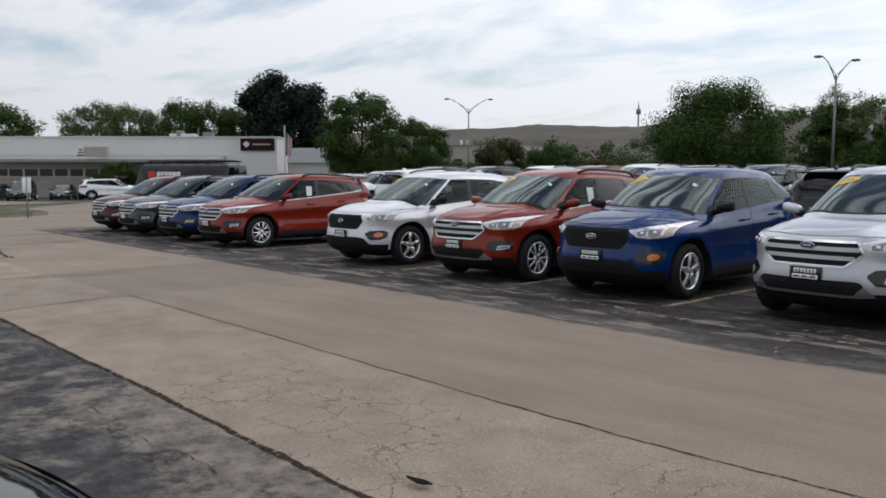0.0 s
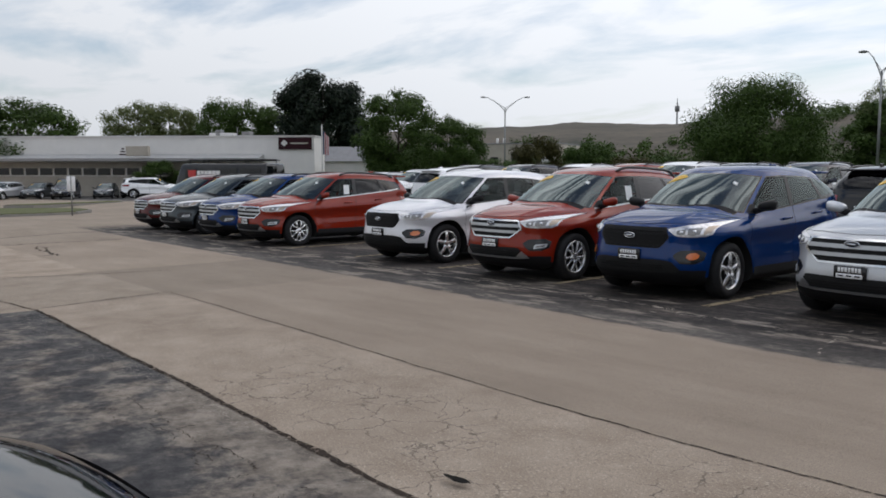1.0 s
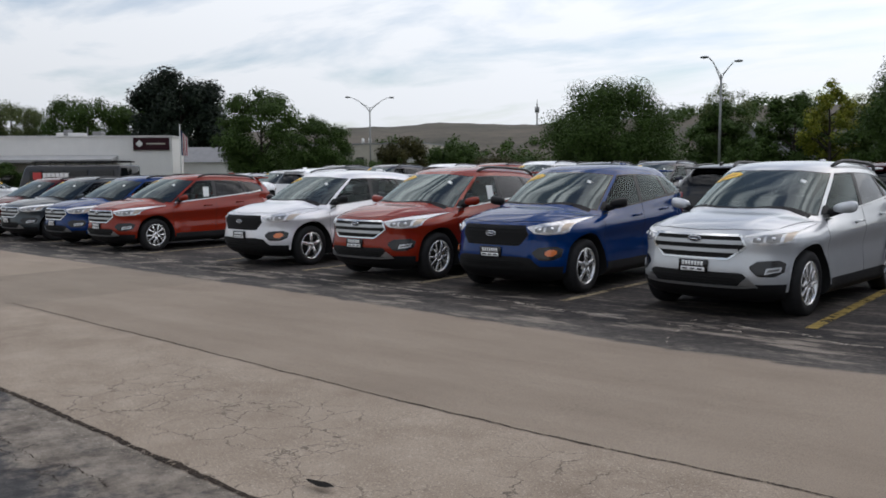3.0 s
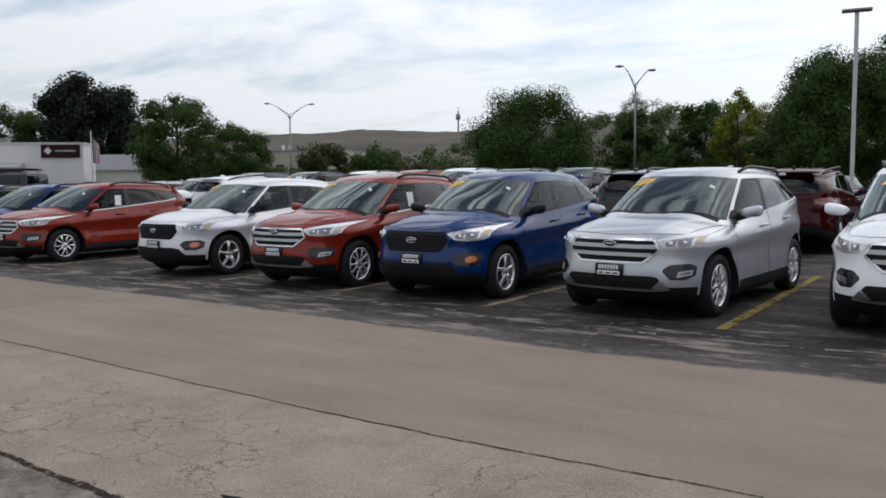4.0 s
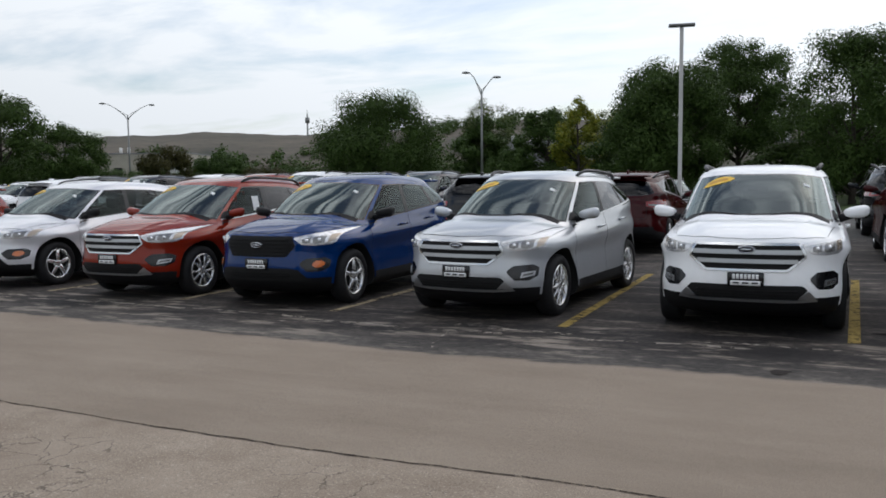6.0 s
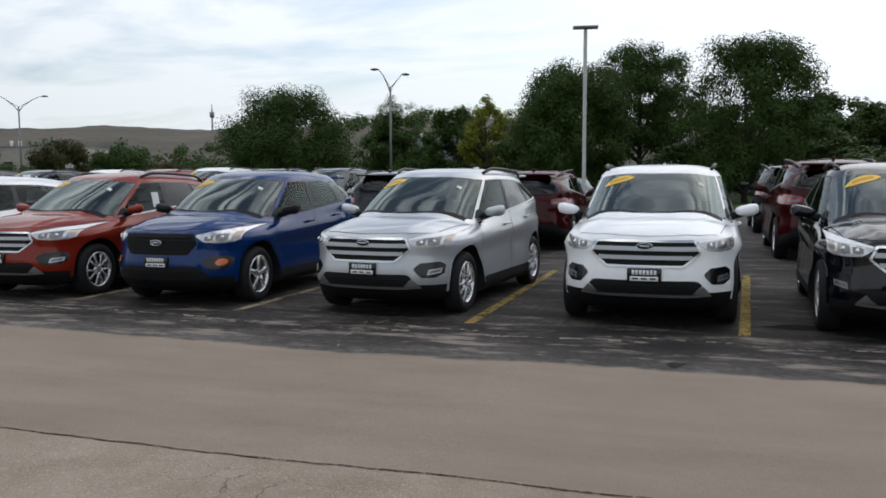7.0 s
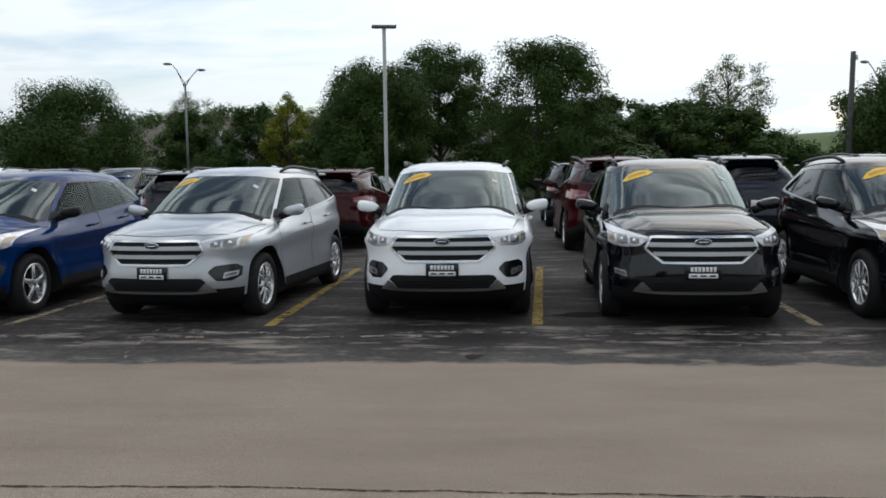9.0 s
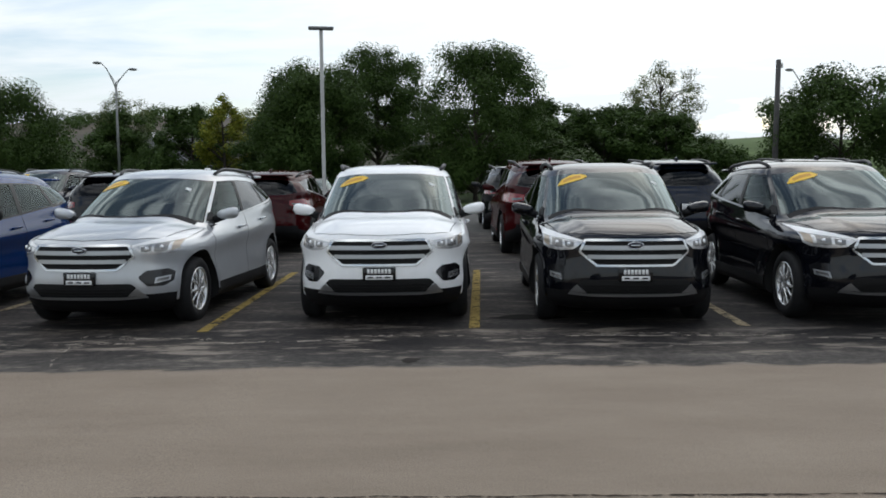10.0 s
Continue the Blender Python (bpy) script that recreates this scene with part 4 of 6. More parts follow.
    crazed = math_op("MULTIPLY", math_op("MULTIPLY", line, zone), step(math_op("ADD", math_op("ADD", noise_at(0.9, 3.0, 0.5), math_op("MULTIPLY", math_op("SUBTRACT", mid, 0.5), 0.5)), hurt), 0.47, 0.60))
    c = mix(math_op("MULTIPLY", crazed, 0.72), c, (0.060, 0.046, 0.036))
    # exposed pale and dark stones in the old slab
    stones = noise_at(55.0, 2.0, 0.6)
    worn_slab = math_op("MULTIPLY", math_op("SUBTRACT", 1.0, step(Y, -4.5, -4.3)), step(Y, -6.15, -6.1))
    c = mix(math_op("MULTIPLY", math_op("MULTIPLY", step(stones, 0.60, 0.68), worn_slab), 0.45), c, (0.52, 0.46, 0.38))
    c = mix(math_op("MULTIPLY", math_op("SUBTRACT", 1.0, step(stones, 0.30, 0.38)), math_op("MULTIPLY", worn_slab, 0.4)), c, (0.11, 0.088, 0.07))
    spk = ramp(speck, [(0.30, (0.55, 0.55, 0.55)), (0.52, (1, 1, 1)), (0.74, (1.35, 1.35, 1.32))])
    c = mix(0.75, c, spk, "MULTIPLY")
    L(c, b.inputs["Base Color"])
    b.inputs["Roughness"].default_value = 0.88
    b.inputs["Specular IOR Level"].default_value = 0.3
    bp = node(nt, "ShaderNodeBump", Strength=0.45, Distance=0.012)
    hgt = math_op("ADD", math_op("MULTIPLY", speck, 0.5), fine)
    L(hgt, bp.inputs["Height"]); L(bp.outputs[0], b.inputs["Normal"])
    return m


def build_ground():
    bm = bmesh.new()
    xs = [-1500, -600, -200, -80, -62, -45, -37, -30, -26, -21, -17.5, -11.7, -8.8, -6.5, -4, -1.5, 0, 20, 100, 500, 1500]
    rows = [[bm.verts.new((x, y, gz(x, y))) for x in xs] for y in (-1500, -300, -60, -12, 0, 5.5, 6, 7, 8, 9, 10, 11, 12, 13, 20, 28, 32, 36, 39, 42, 46, 60, 200, 600, 1500)]
    for r0, r1 in zip(rows, rows[1:]):
        for i in range(len(xs) - 1):
            bm.faces.new((r0[i], r0[i + 1], r1[i + 1], r1[i]))
    g = obj("ground", bm, ground_material(), smooth=False)
    tagged(g, "worn concrete lane between dark asphalt bays", "ground", kind="structure")


build_ground()

def line_paint(name, color, wear, size=9.0):
    m = mat(name, color, 0.9, grain=0.35, scale=5, bump=0.2, spec=0.1)
    nt = m.node_tree
    b = nt.nodes["Principled BSDF"]
    co = nt.nodes.new("ShaderNodeTexCoord")
    n = node(nt, "ShaderNodeTexNoise", Scale=size, Detail=7.0, Roughness=0.7)
    r = nt.nodes.new("ShaderNodeValToRGB")
    r.color_ramp.elements[0].position, r.color_ramp.elements[1].position = wear - 0.04, wear + 0.06
    nt.links.new(co.outputs["Object"], n.inputs["Vector"])
    nt.links.new(n.outputs["Fac"], r.inputs[0])
    nt.links.new(r.outputs["Color"], b.inputs["Alpha"])
    return m


M["pale_crack"] = line_paint("pale_crack_filler", (0.30, 0.265, 0.225), 0.48)
M["crack"] = line_paint("crack_dirt", (0.034, 0.026, 0.021), 0.44, 30.0)
M["joint"] = line_paint("joint_dirt", (0.036, 0.027, 0.021), 0.43, 26.0)
M["oil"] = mat("old_oil_stain", (0.030, 0.025, 0.022), 0.9, grain=0.5, scale=14, spec=0.15)
M["soot"] = mat("oil_stain", (0.012, 0.011, 0.010), 0.95, grain=0.4, scale=9, spec=0.1)


def crack(name, pts, width, jitter, material, label, z=0.004, seed=0, step=0.07):
    """A ragged strip along a path on the ground."""
    rnd = random.Random(seed)
    c = poly(pts)
    length = sum(math.hypot(b[0] - a[0], b[1] - a[1]) for a, b in zip(pts, pts[1:]))
    n = max(4, int(length / step))
    bm, prev, drift, wv = bmesh.new(), None, 0.0, 0.9
    for i in range(n + 1):
        u = i / n
        p, q = c(max(0, u - 0.5 / n)), c(min(1, u + 0.5 / n))
        l = math.hypot(q[0] - p[0], q[1] - p[1]) or 1
        nx, ny = -(q[1] - p[1]) / l, (q[0] - p[0]) / l
        drift = drift * 0.85 + rnd.uniform(-1, 1) * jitter
        wv = 0.7 * wv + 0.3 * rnd.uniform(0.2, 1.5)
        w = width * wv / 2 * (0.25 if i in (0, n) else 1)
        x, y = c(u)
        pair = [bm.verts.new((x + nx * (drift + k * w), y + ny * (drift + k * w), z + gz(x))) for k in (-1, 1)]
        if prev:
            bm.faces.new((prev[0], pair[0], pair[1], prev[1]))
        prev = pair
    ob = obj(name, bm, material, smooth=False)
    return tagged(ob, label, "crack", kind="structure")


crack("joint", [(-11.35, -3.88), (-9.1, -4.04), (-7.64, -4.13), (-6.22, -4.22), (-5.15, -4.29), (-3, -4.39), (-1, -4.41), (6, -4.40)], 0.018, 0.006, M["crack"], "dark joint between concrete slabs", seed=1, step=0.035)
crack("joint", [(-10.95, -5.70), (-7.95, -5.86), (-5.92, -5.94), (-4.57, -6.02), (-3.5, -6.07), (4, -6.10)], 0.050, 0.005, M["joint"], "dirty broken edge of the concrete lane", seed=2, step=0.03)
crack("joint", [(-14.5, -6.1), (-10.95, -5.72), (-11.14, -4.99), (-11.35, -3.89)], 0.03, 0.012, M["joint"], "dark joint across the concrete lane", seed=3)
crack("joint", [(-14.95, -6.2), (-14.67, -5.0), (-14.22, -3.65), (-14.0, -2.73)], 0.035, 0.014, M["joint"], "dark joint across the concrete lane", seed=4)
crack("joint", [(-24.4, -5.5), (-24.8, -2.75), (-25.7, -0.9), (-26.1, 0.9)], 0.08, 0.02, M["joint"], "dark joint across the concrete lane", seed=5)
crack("joint", [(-18.4, -3.6), (-18.6, -3.28), (-19.4, -3.1), (-21.0, -2.76)], 0.05, 0.03, M["crack"], "dark joint across the concrete lane", seed=6)
crack("joint", [(-22.1, -3.4), (-22.14, -1.99), (-22.03, -0.56)], 0.10, 0.02, M["joint"], "dark joint across the concrete lane", seed=61)
crack("crack", [(-21.2, -2.9), (-20.05, -3.12), (-19.2, -3.15), (-18.24, -3.28)], 0.05, 0.03, M["crack"], "dark crack in the concrete lane", seed=62)
rk = random.Random(77)
x = -24.0
while x < 7.5:
    n = rk.uniform(0.35, 1.6)
    y = -0.5 + 0.08 * max(0, -3 - x) + rk.choice((0.0, 0.0, 0.13, -0.12)) + rk.uniform(-0.03, 0.03)
    crack("crack", [(x, y), (x + n * 0.5, y + rk.uniform(-0.03, 0.03)), (x + n, y - (0.08 * n if x < -3 else 0))], rk.uniform(0.05, 0.09), 0.016, M["pale_crack"], "pale crack along the parking bays", seed=int(x * 31) + 900, step=0.05)
    x += n * rk.uniform(0.55, 1.25)
crack("crack", [(-3.85, -0.08), (-3.78, -0.5), (-3.72, -1.0), (-3.55, -1.5)], 0.026, 0.02, M["pale_crack"], "pale crack running out of the bays", seed=9)
crack("crack", [(0.75, -0.36), (1.9, -0.33), (3.2, -0.42)], 0.03, 0.012, M["pale_crack"], "pale crack along the parking bays", seed=10)
for k, (a, b) in enumerate((((-3.75, -0.16), (-3.2, -0.30)), ((-1.4, -0.42), (-0.7, -0.40)), ((-5.9, -0.6), (-5.0, -0.5)), ((-9.4, -0.3), (-8.2, -0.5)), ((-12.0, -0.1), (-10.9, 0.0)), ((1.7, -0.95), (2.6, -0.8)))):
    crack("crack", [a, ((a[0] + b[0]) / 2, (a[1] + b[1]) / 2 + 0.04), b], 0.04, 0.014, M["pale_crack"], "pale crack in the asphalt", seed=20 + k)


def crazing(name, x0, x1, y0, y1, cell, keep, width, material, label, seed):
    """Broken slab: a net of irregular cells, some of their sides cracked through."""
    rnd = random.Random(seed)
    bm = bmesh.new()
    nodes = {}

    def at(i, j):
        if (i, j) not in nodes:
            nodes[i, j] = (x0 + cell * (i + rnd.uniform(-0.38, 0.38)), y0 + cell * 0.62 * (j + rnd.uniform(-0.38, 0.38)))
        return nodes[i, j]
    ni, nj = int((x1 - x0) / cell), int((y1 - y0) / cell / 0.62)
    for i in range(ni):
        for j in range(nj):
            ends = [(i + 1, j)] if (i + j) % 2 else [(i, j + 1), (i + 1, j)]
            for e in ends:
                # cracks thin out away from the middle of the patch
                u, v = (i / ni - 0.5) * 2, (j / nj - 0.5) * 2
                if rnd.random() > keep * (1.15 - 0.8 * max(abs(u), abs(v))):
                    continue
                p, q = at(i, j), at(*e)
                n = 11
                bend = rnd.uniform(-0.02, 0.02)
                l = math.hypot(q[0] - p[0], q[1] - p[1]) or 1
                nx, ny = -(q[1] - p[1]) / l, (q[0] - p[0]) / l
                prev = None
                for k in range(n + 1):
                    t = k / n
                    off = bend * 4 * t * (1 - t) + (rnd.uniform(-0.017, 0.017) if 0 < k < n else 0)
                    w = width * rnd.uniform(0.1, 1.4) / 2
                    c = (p[0] + (q[0] - p[0]) * t + nx * off, p[1] + (q[1] - p[1]) * t + ny * off)
                    pair = [bm.verts.new((c[0] + nx * s * w, c[1] + ny * s * w, 0.004 + gz(c[0]))) for s in (-1, 1)]
                    if prev:
                        bm.faces.new((prev[0], pair[0], pair[1], prev[1]))
                    prev = pair
    tagged(obj(name, bm, material, smooth=False), label, "cracks", kind="structure")


crazing("crazed_asphalt", -6.6, -3.6, -6.62, -6.2, 0.17, 0.7, 0.008, M["crack"], "net of cracks in the dark asphalt edge", 5)


def blob(name, x, y, rx, ry, material, label, z=0.005, seed=0, sides=26):
    rnd = random.Random(seed)
    bm = bmesh.new()
    ph = [rnd.uniform(0, 6) for _ in range(3)]
    bm.faces.new([bm.verts.new((x + rx * math.cos(a) * (1 + 0.2 * math.sin(2 * a + ph[0]) + 0.15 * math.sin(5 * a + ph[1])), y + ry * math.sin(a) * (1 + 0.2 * math.sin(3 * a + ph[2])), z)) for a in (k * math.tau / sides for k in range(sides))])
    return tagged(obj(name, bm, material, smooth=False), label, "stain", kind="structure")


blob("pothole", -3.43, -5.79, 0.078, 0.030, M["soot"], "small broken hole in the concrete", seed=1)
blob("stain", -0.57, -1.44, 0.08, 0.09, M["oil"], "dark oil stain on the asphalt", seed=2)
blob("stain", 0.62, 0.62, 0.34, 0.16, M["soot"], "dark sunken patch in the asphalt", seed=3)

# faded bay markings
M["yellow_line"] = line_paint("yellow_line_paint", (0.29, 0.21, 0.065), 0.42)
M["worn_line"] = line_paint("worn_line_paint", (0.30, 0.245, 0.16), 0.44)


def bay_line(x, y0, y1, material, label, w=0.11, slant=0.0):
    bm = bmesh.new()
    sheet(lambda u, v: Vector((x - w / 2 + u * w + v * slant, y0 + v * (y1 - y0), 0.006 + gz(x))), 2, 20, bm=bm)
    tagged(obj("bay_line", bm, material, smooth=False), label, "road marking", "bay lines", "structure")


for k in range(-8, 4):
    dark_or_fresh = k in (0, -1)
    bay_line(2.74 * k - (0.19 if k == -2 else -0.01 if k == 0 else 0.0), max(0.0, 0.08 * (-3 - 2.74 * k)), 5.2 + max(0.0, 0.08 * (-3 - 2.74 * k)), M["yellow_line" if dark_or_fresh else "worn_line"], "yellow painted bay line" if dark_or_fresh else "worn pale bay line on dark asphalt", slant=0.22 if k >= 0 else 0.12 if k == -2 else 0.0)


# ---- trees ----
def leaf_material(name, a, b, c):
    m = bpy.data.materials.new(name)
    m.use_nodes = True
    nt = m.node_tree
    p = nt.nodes["Principled BSDF"]
    g = nt.nodes.new("ShaderNodeNewGeometry")
    r = nt.nodes.new("ShaderNodeValToRGB")
    e = r.color_ramp.elements
    e.new(0.5)
    for k, col in enumerate((a, b, c)):
        e[k].position, e[k].color = k / 2, (*col, 1)
    nt.links.new(g.outputs["Random Per Island"], r.inputs[0])
    nt.links.new(r.outputs[0], p.inputs["Base Color"])
    p.inputs["Roughness"].default_value = 0.6
    p.inputs["Specular IOR Level"].default_value = 0.12
    t = nt.nodes.new("ShaderNodeBsdfTranslucent")
    nt.links.new(r.outputs[0], t.inputs["Color"])
    mx = nt.nodes.new("ShaderNodeMixShader")
    mx.inputs[0].default_value = 0.16
    nt.links.new(p.outputs[0], mx.inputs[1]); nt.links.new(t.outputs[0], mx.inputs[2])
    nt.links.new(mx.outputs[0], nt.nodes["Material Output"].inputs[0])
    return m


LEAF = {
    "green": leaf_material("green_leaves", (0.037, 0.066, 0.015), (0.047, 0.081, 0.018), (0.060, 0.100, 0.022)),
    "dark": leaf_material("dark_leaves", (0.008, 0.014, 0.010), (0.013, 0.022, 0.013), (0.022, 0.032, 0.018)),
    "yellow": leaf_material("yellow_green_leaves", (0.10, 0.135, 0.018), (0.18, 0.195, 0.022), (0.26, 0.255, 0.03)),
    "pale": leaf_material("pale_leaves", (0.075, 0.10, 0.036), (0.11, 0.135, 0.05), (0.15, 0.165, 0.07)),
    "rust": leaf_material("brown_green_leaves", (0.03, 0.03, 0.010), (0.05, 0.048, 0.014), (0.07, 0.065, 0.02)),
}
M["bark"] = mat("bark", (0.045, 0.036, 0.028), 0.95, grain=0.4, scale=6, bump=0.6, bump_scale=25)


def leaves_mesh(name, centres, radii, count, size, rng, squash=0.8):
    """Small folded leaves scattered in clumps."""
    per = np.maximum(1, (count * radii ** 2 / np.sum(radii ** 2)).astype(int))
    c = np.repeat(centres, per, axis=0)
    r = np.repeat(radii, per)[:, None]
    d = rng.normal(size=c.shape)
    d /= np.linalg.norm(d, axis=1)[:, None]
    p = c + d * r * (rng.uniform(0.1, 1.0, (len(c), 1)) ** 0.72) * np.array([1, 1, squash])
    # leaves spread outwards and up from the middle of their clump
    up = d * 0.8 + np.array([0, 0, 0.55]) + rng.normal(size=p.shape) * 0.38
    up /= np.linalg.norm(up, axis=1)[:, None]
    a = np.cross(up, rng.normal(size=p.shape)); a /= np.linalg.norm(a, axis=1)[:, None]
    b = np.cross(up, a)
    s = size * rng.uniform(0.6, 1.3, (len(p), 1))
    v = np.stack([p - a * s, p - b * s * 0.55 + a * s * 0.1, p + a * s, p + b * s * 0.55 - a * s * 0.1], axis=1).reshape(-1, 3)
    me = bpy.data.meshes.new(name)
    n = len(p)
    me.vertices.add(n * 4); me.vertices.foreach_set("co", v.ravel())
    me.loops.add(n * 4); me.loops.foreach_set("vertex_index", np.arange(n * 4))
    me.polygons.add(n); me.polygons.foreach_set("loop_start", np.arange(n) * 4)
    me.update(calc_edges=True)
    return me


def build_tree(label, height, radius, seed, leaf="green", base=0.18, clumps=46, leaves=9000, size=0.16, airy=0.0, form=1.0, trunk=None):
    """A trunk with limbs that carry clumps of leaves; base: where the crown begins; airy: gaps between the clumps; form: above 1 narrower at the top."""
    rng = np.random.default_rng(seed)
    t = thing("tree", Matrix.Identity(4), label, "tree")
    z0 = height * base
    cz, hz = (height + z0) / 2, (height - z0) / 2
    u = rng.normal(size=(clumps, 3)); u /= np.linalg.norm(u, axis=1)[:, None]
    k = rng.uniform(0.35, 0.92, clumps) ** 0.6
    taper = 1 - (form - 1) * np.clip(u[:, 2], -0.2, 1)
    cen = np.stack([u[:, 0] * radius * k * taper, u[:, 1] * radius * k * taper, cz + u[:, 2] * hz * k], axis=1)
    rad = radius * rng.uniform(0.20, 0.36, clumps) * (1 - 0.45 * airy)
    cen[:, 2] = np.minimum(cen[:, 2], height - rad * 0.7)
    # trunk and limbs
    bm = bmesh.new()
    r0 = trunk or max(0.09, height * 0.022)
    lean = rng.uniform(-0.03, 0.03, 2) * height
    spine = [Vector((lean[0] * f * f, lean[1] * f * f, height * 0.82 * f)) for f in np.linspace(0, 1, 8)]
    tube(spine, [r0 * (1.25 if i == 0 else 1 - 0.85 * i / 7) for i in range(8)], 9, bm)
    for i in range(0, clumps, 1 if clumps < 40 else 2):
        e = Vector(cen[i])
        h = max(z0 * 0.7, min(height * 0.75, e.z - (e.xy.length) * 0.7))
        s = Vector((lean[0] * (h / height) ** 2, lean[1] * (h / height) ** 2, h))
        mid = s.lerp(e, 0.5) + Vector((0, 0, 0.08 * height * rng.uniform(-0.3, 0.6)))
        r = r0 * 0.42 * (1 - 0.6 * h / height)
        tube([s, mid, e], [r, r * 0.6, r * 0.2], 5, bm)
    part("trunk", bm, M["bark"], t, "grey-brown trunk with limbs")
    me = leaves_mesh("crown", cen, rad, leaves, size, rng)
    me.materials.append(LEAF[leaf])
    crown = new("crown", me)
    crown.parent = t
    tagged(crown, kind="stuff")
    return t


def put_tree(src, x, y, height_scale, width_scale, yaw, label=""):
    c = copy_thing(src, pose(x, y, gz(x, y), 0, 0, yaw) @ Matrix.Diagonal((width_scale, width_scale, height_scale, 1)))
    if label:
        tagged(c, label)
    return c


def set_tree(t, x, y, yaw=0):
    t.matrix_basis = pose(x, y, gz(x, y), 0, 0, yaw)
    return t


set_tree(build_tree("broad dark-green tree with a rounded crown", 7.9, 4.6, 1, "green", 0.04, 130, 90000, 0.08), -28.8, 44.5)
set_tree(build_tree("dense dark-green tree behind the white lamp pole", 8.6, 3.4, 2, "green", 0.04, 130, 90000, 0.075, form=1.1), -8.1, 41.1)
set_tree(build_tree("tall dark-green tree with open limbs", 10.4, 4.0, 3, "green", 0.24, 84, 70000, 0.08, airy=0.1), -4.9, 49.6)
set_tree(build_tree("tall green tree with layered gaps in its crown", 9.4, 4.2, 4, "green", 0.06, 90, 76000, 0.075, airy=0.14), 1.6, 41.6)
AIRY = set_tree(build_tree("thin pale-green tree with airy foliage", 12.0, 3.9, 5, "pale", 0.36, 70, 14000, 0.085, airy=0.45), 19.8, 69.2)
YEL = set_tree(build_tree("slender yellow-green young tree", 8.9, 2.3, 6, "yellow", 0.1, 50, 9000, 0.12, form=1.5), -19.4, 64.2)
RIGHT = set_tree(build_tree("green tree with spreading layered limbs", 6.7, 4.0, 7, "green", 0.1, 64, 44000, 0.08, airy=0.28), 18.9, 32.4)
SMALL = set_tree(build_tree("small dark-green broadleaf tree", 7.8, 2.9, 8, "green", 0.06, 64, 18000, 0.13), 12.2, 70.9)
DARK = set_tree(build_tree("very dark copper-leaved tree beside the building", 14.8, 6.4, 9, "dark", 0.06, 130, 42000, 0.24, form=1.1), -94.0, 52.9)
MID = set_tree(build_tree("feathery green tree with an uneven top", 9.4, 3.8, 10, "green", 0.05, 100, 34000, 0.12, airy=0.1), -59.3, 38.0)
FAR = set_tree(build_tree("spreading green tree beyond the building", 12.2, 6.0, 11, "green", 0.3, 70, 22000, 0.15, airy=0.2), -111.0, 49.6)
PALE = set_tree(build_tree("pale half-bare tree beyond the building", 12.6, 5.2, 12, "pale", 0.4, 60, 16000, 0.13, airy=0.35), -121.4, 39.0)
put_tree(MID, -52.5, 38.3, 0.70, 0.75, 70, "small green tree beside the far building")
put_tree(MID, -100.5, 17.6, 1.15, 1.8, 40, "green tree at the end of the building")
put_tree(MID, -106.5, 10.5, 1.1, 1.8, 140, "green tree at the end of the building")
put_tree(PALE, -120.1, 43.1, 0.95, 0.7, 60, "pale half-bare tree beyond the building")
put_tree(PALE, -118.8, 46.2, 0.86, 0.5, 110, "thin half-bare tree beyond the building")
put_tree(FAR, -107.0, 55.0, 0.95, 0.9, 200)
put_tree(SMALL, 15.4, 65.3, 1.0, 1.15, 50)
put_tree(SMALL, 17.6, 59.4, 0.86, 1.25, 120)
put_tree(SMALL, 19.5, 62.4, 0.78, 0.9, 170)
put_tree(RIGHT, 25.0, 33.0, 1.05, 1.1, 100)
put_tree(SMALL, 8.6, 66.0, 1.06, 1.5, 220)
put_tree(SMALL, 12.6, 60.0, 0.92, 1.3, 260)
put_tree(SMALL, 5.6, 50.0, 0.62, 1.5, 140)
put_tree(YEL, -17.0, 66.5, 0.85, 0.9, 90)
put_tree(SMALL, -14.5, 62.0, 0.98, 1.2, 20)
put_tree(SMALL, -24.0, 70.0, 1.08, 1.2, 300)
put_tree(SMALL, -31.5, 72.0, 1.05, 1.3, 250)
put_tree(AIRY, -32.0, 74.0, 0.85, 0.8, 30, "half-bare thin tree behind the lamp post")
put_tree(AIRY, -19.0, 76.0, 0.78, 0.7, 80, "half-bare thin tree behind the lot")
put_tree(SMALL, 4.0, 58.0, 0.95, 1.5, 80)
put_tree(SMALL, -2.0, 44.0, 0.45, 1.2, 10)
put_tree(SMALL, -81.2, 25.2, 0.47, 0.85, 33, "dark clipped hedge before the building")

# shrubs in front of the far hill
SHRUB = build_tree("rounded green shrub at the edge of the lot", 3.6, 2.6, 21, "green", 0.02, 44, 13000, 0.10)
SHRUB.matrix_basis = pose(-60.0, 62.0, 0)
RUST = build_tree("brownish shrub at the edge of the lot", 3.8, 2.4, 22, "rust", 0.02, 40, 11000, 0.10)
RUST.matrix_basis = pose(-44.0, 66.0, 0)
rs = random.Random(5)
for k in range(58):
    a = radians(-52 + 74 * (k % 32) / 31 + rs.uniform(-1, 1)) if k < 32 else radians(rs.uniform(-50, -14))
    d = rs.uniform(74, 92) if k < 32 else rs.uniform(100, 150)
    src = RUST if rs.random() < 0.25 else SHRUB
    put_tree(src, -0.4 + d * math.sin(a), -8.4 + d * math.cos(a), rs.uniform(0.75, 1.35), rs.uniform(0.9, 1.4), rs.uniform(0, 360))


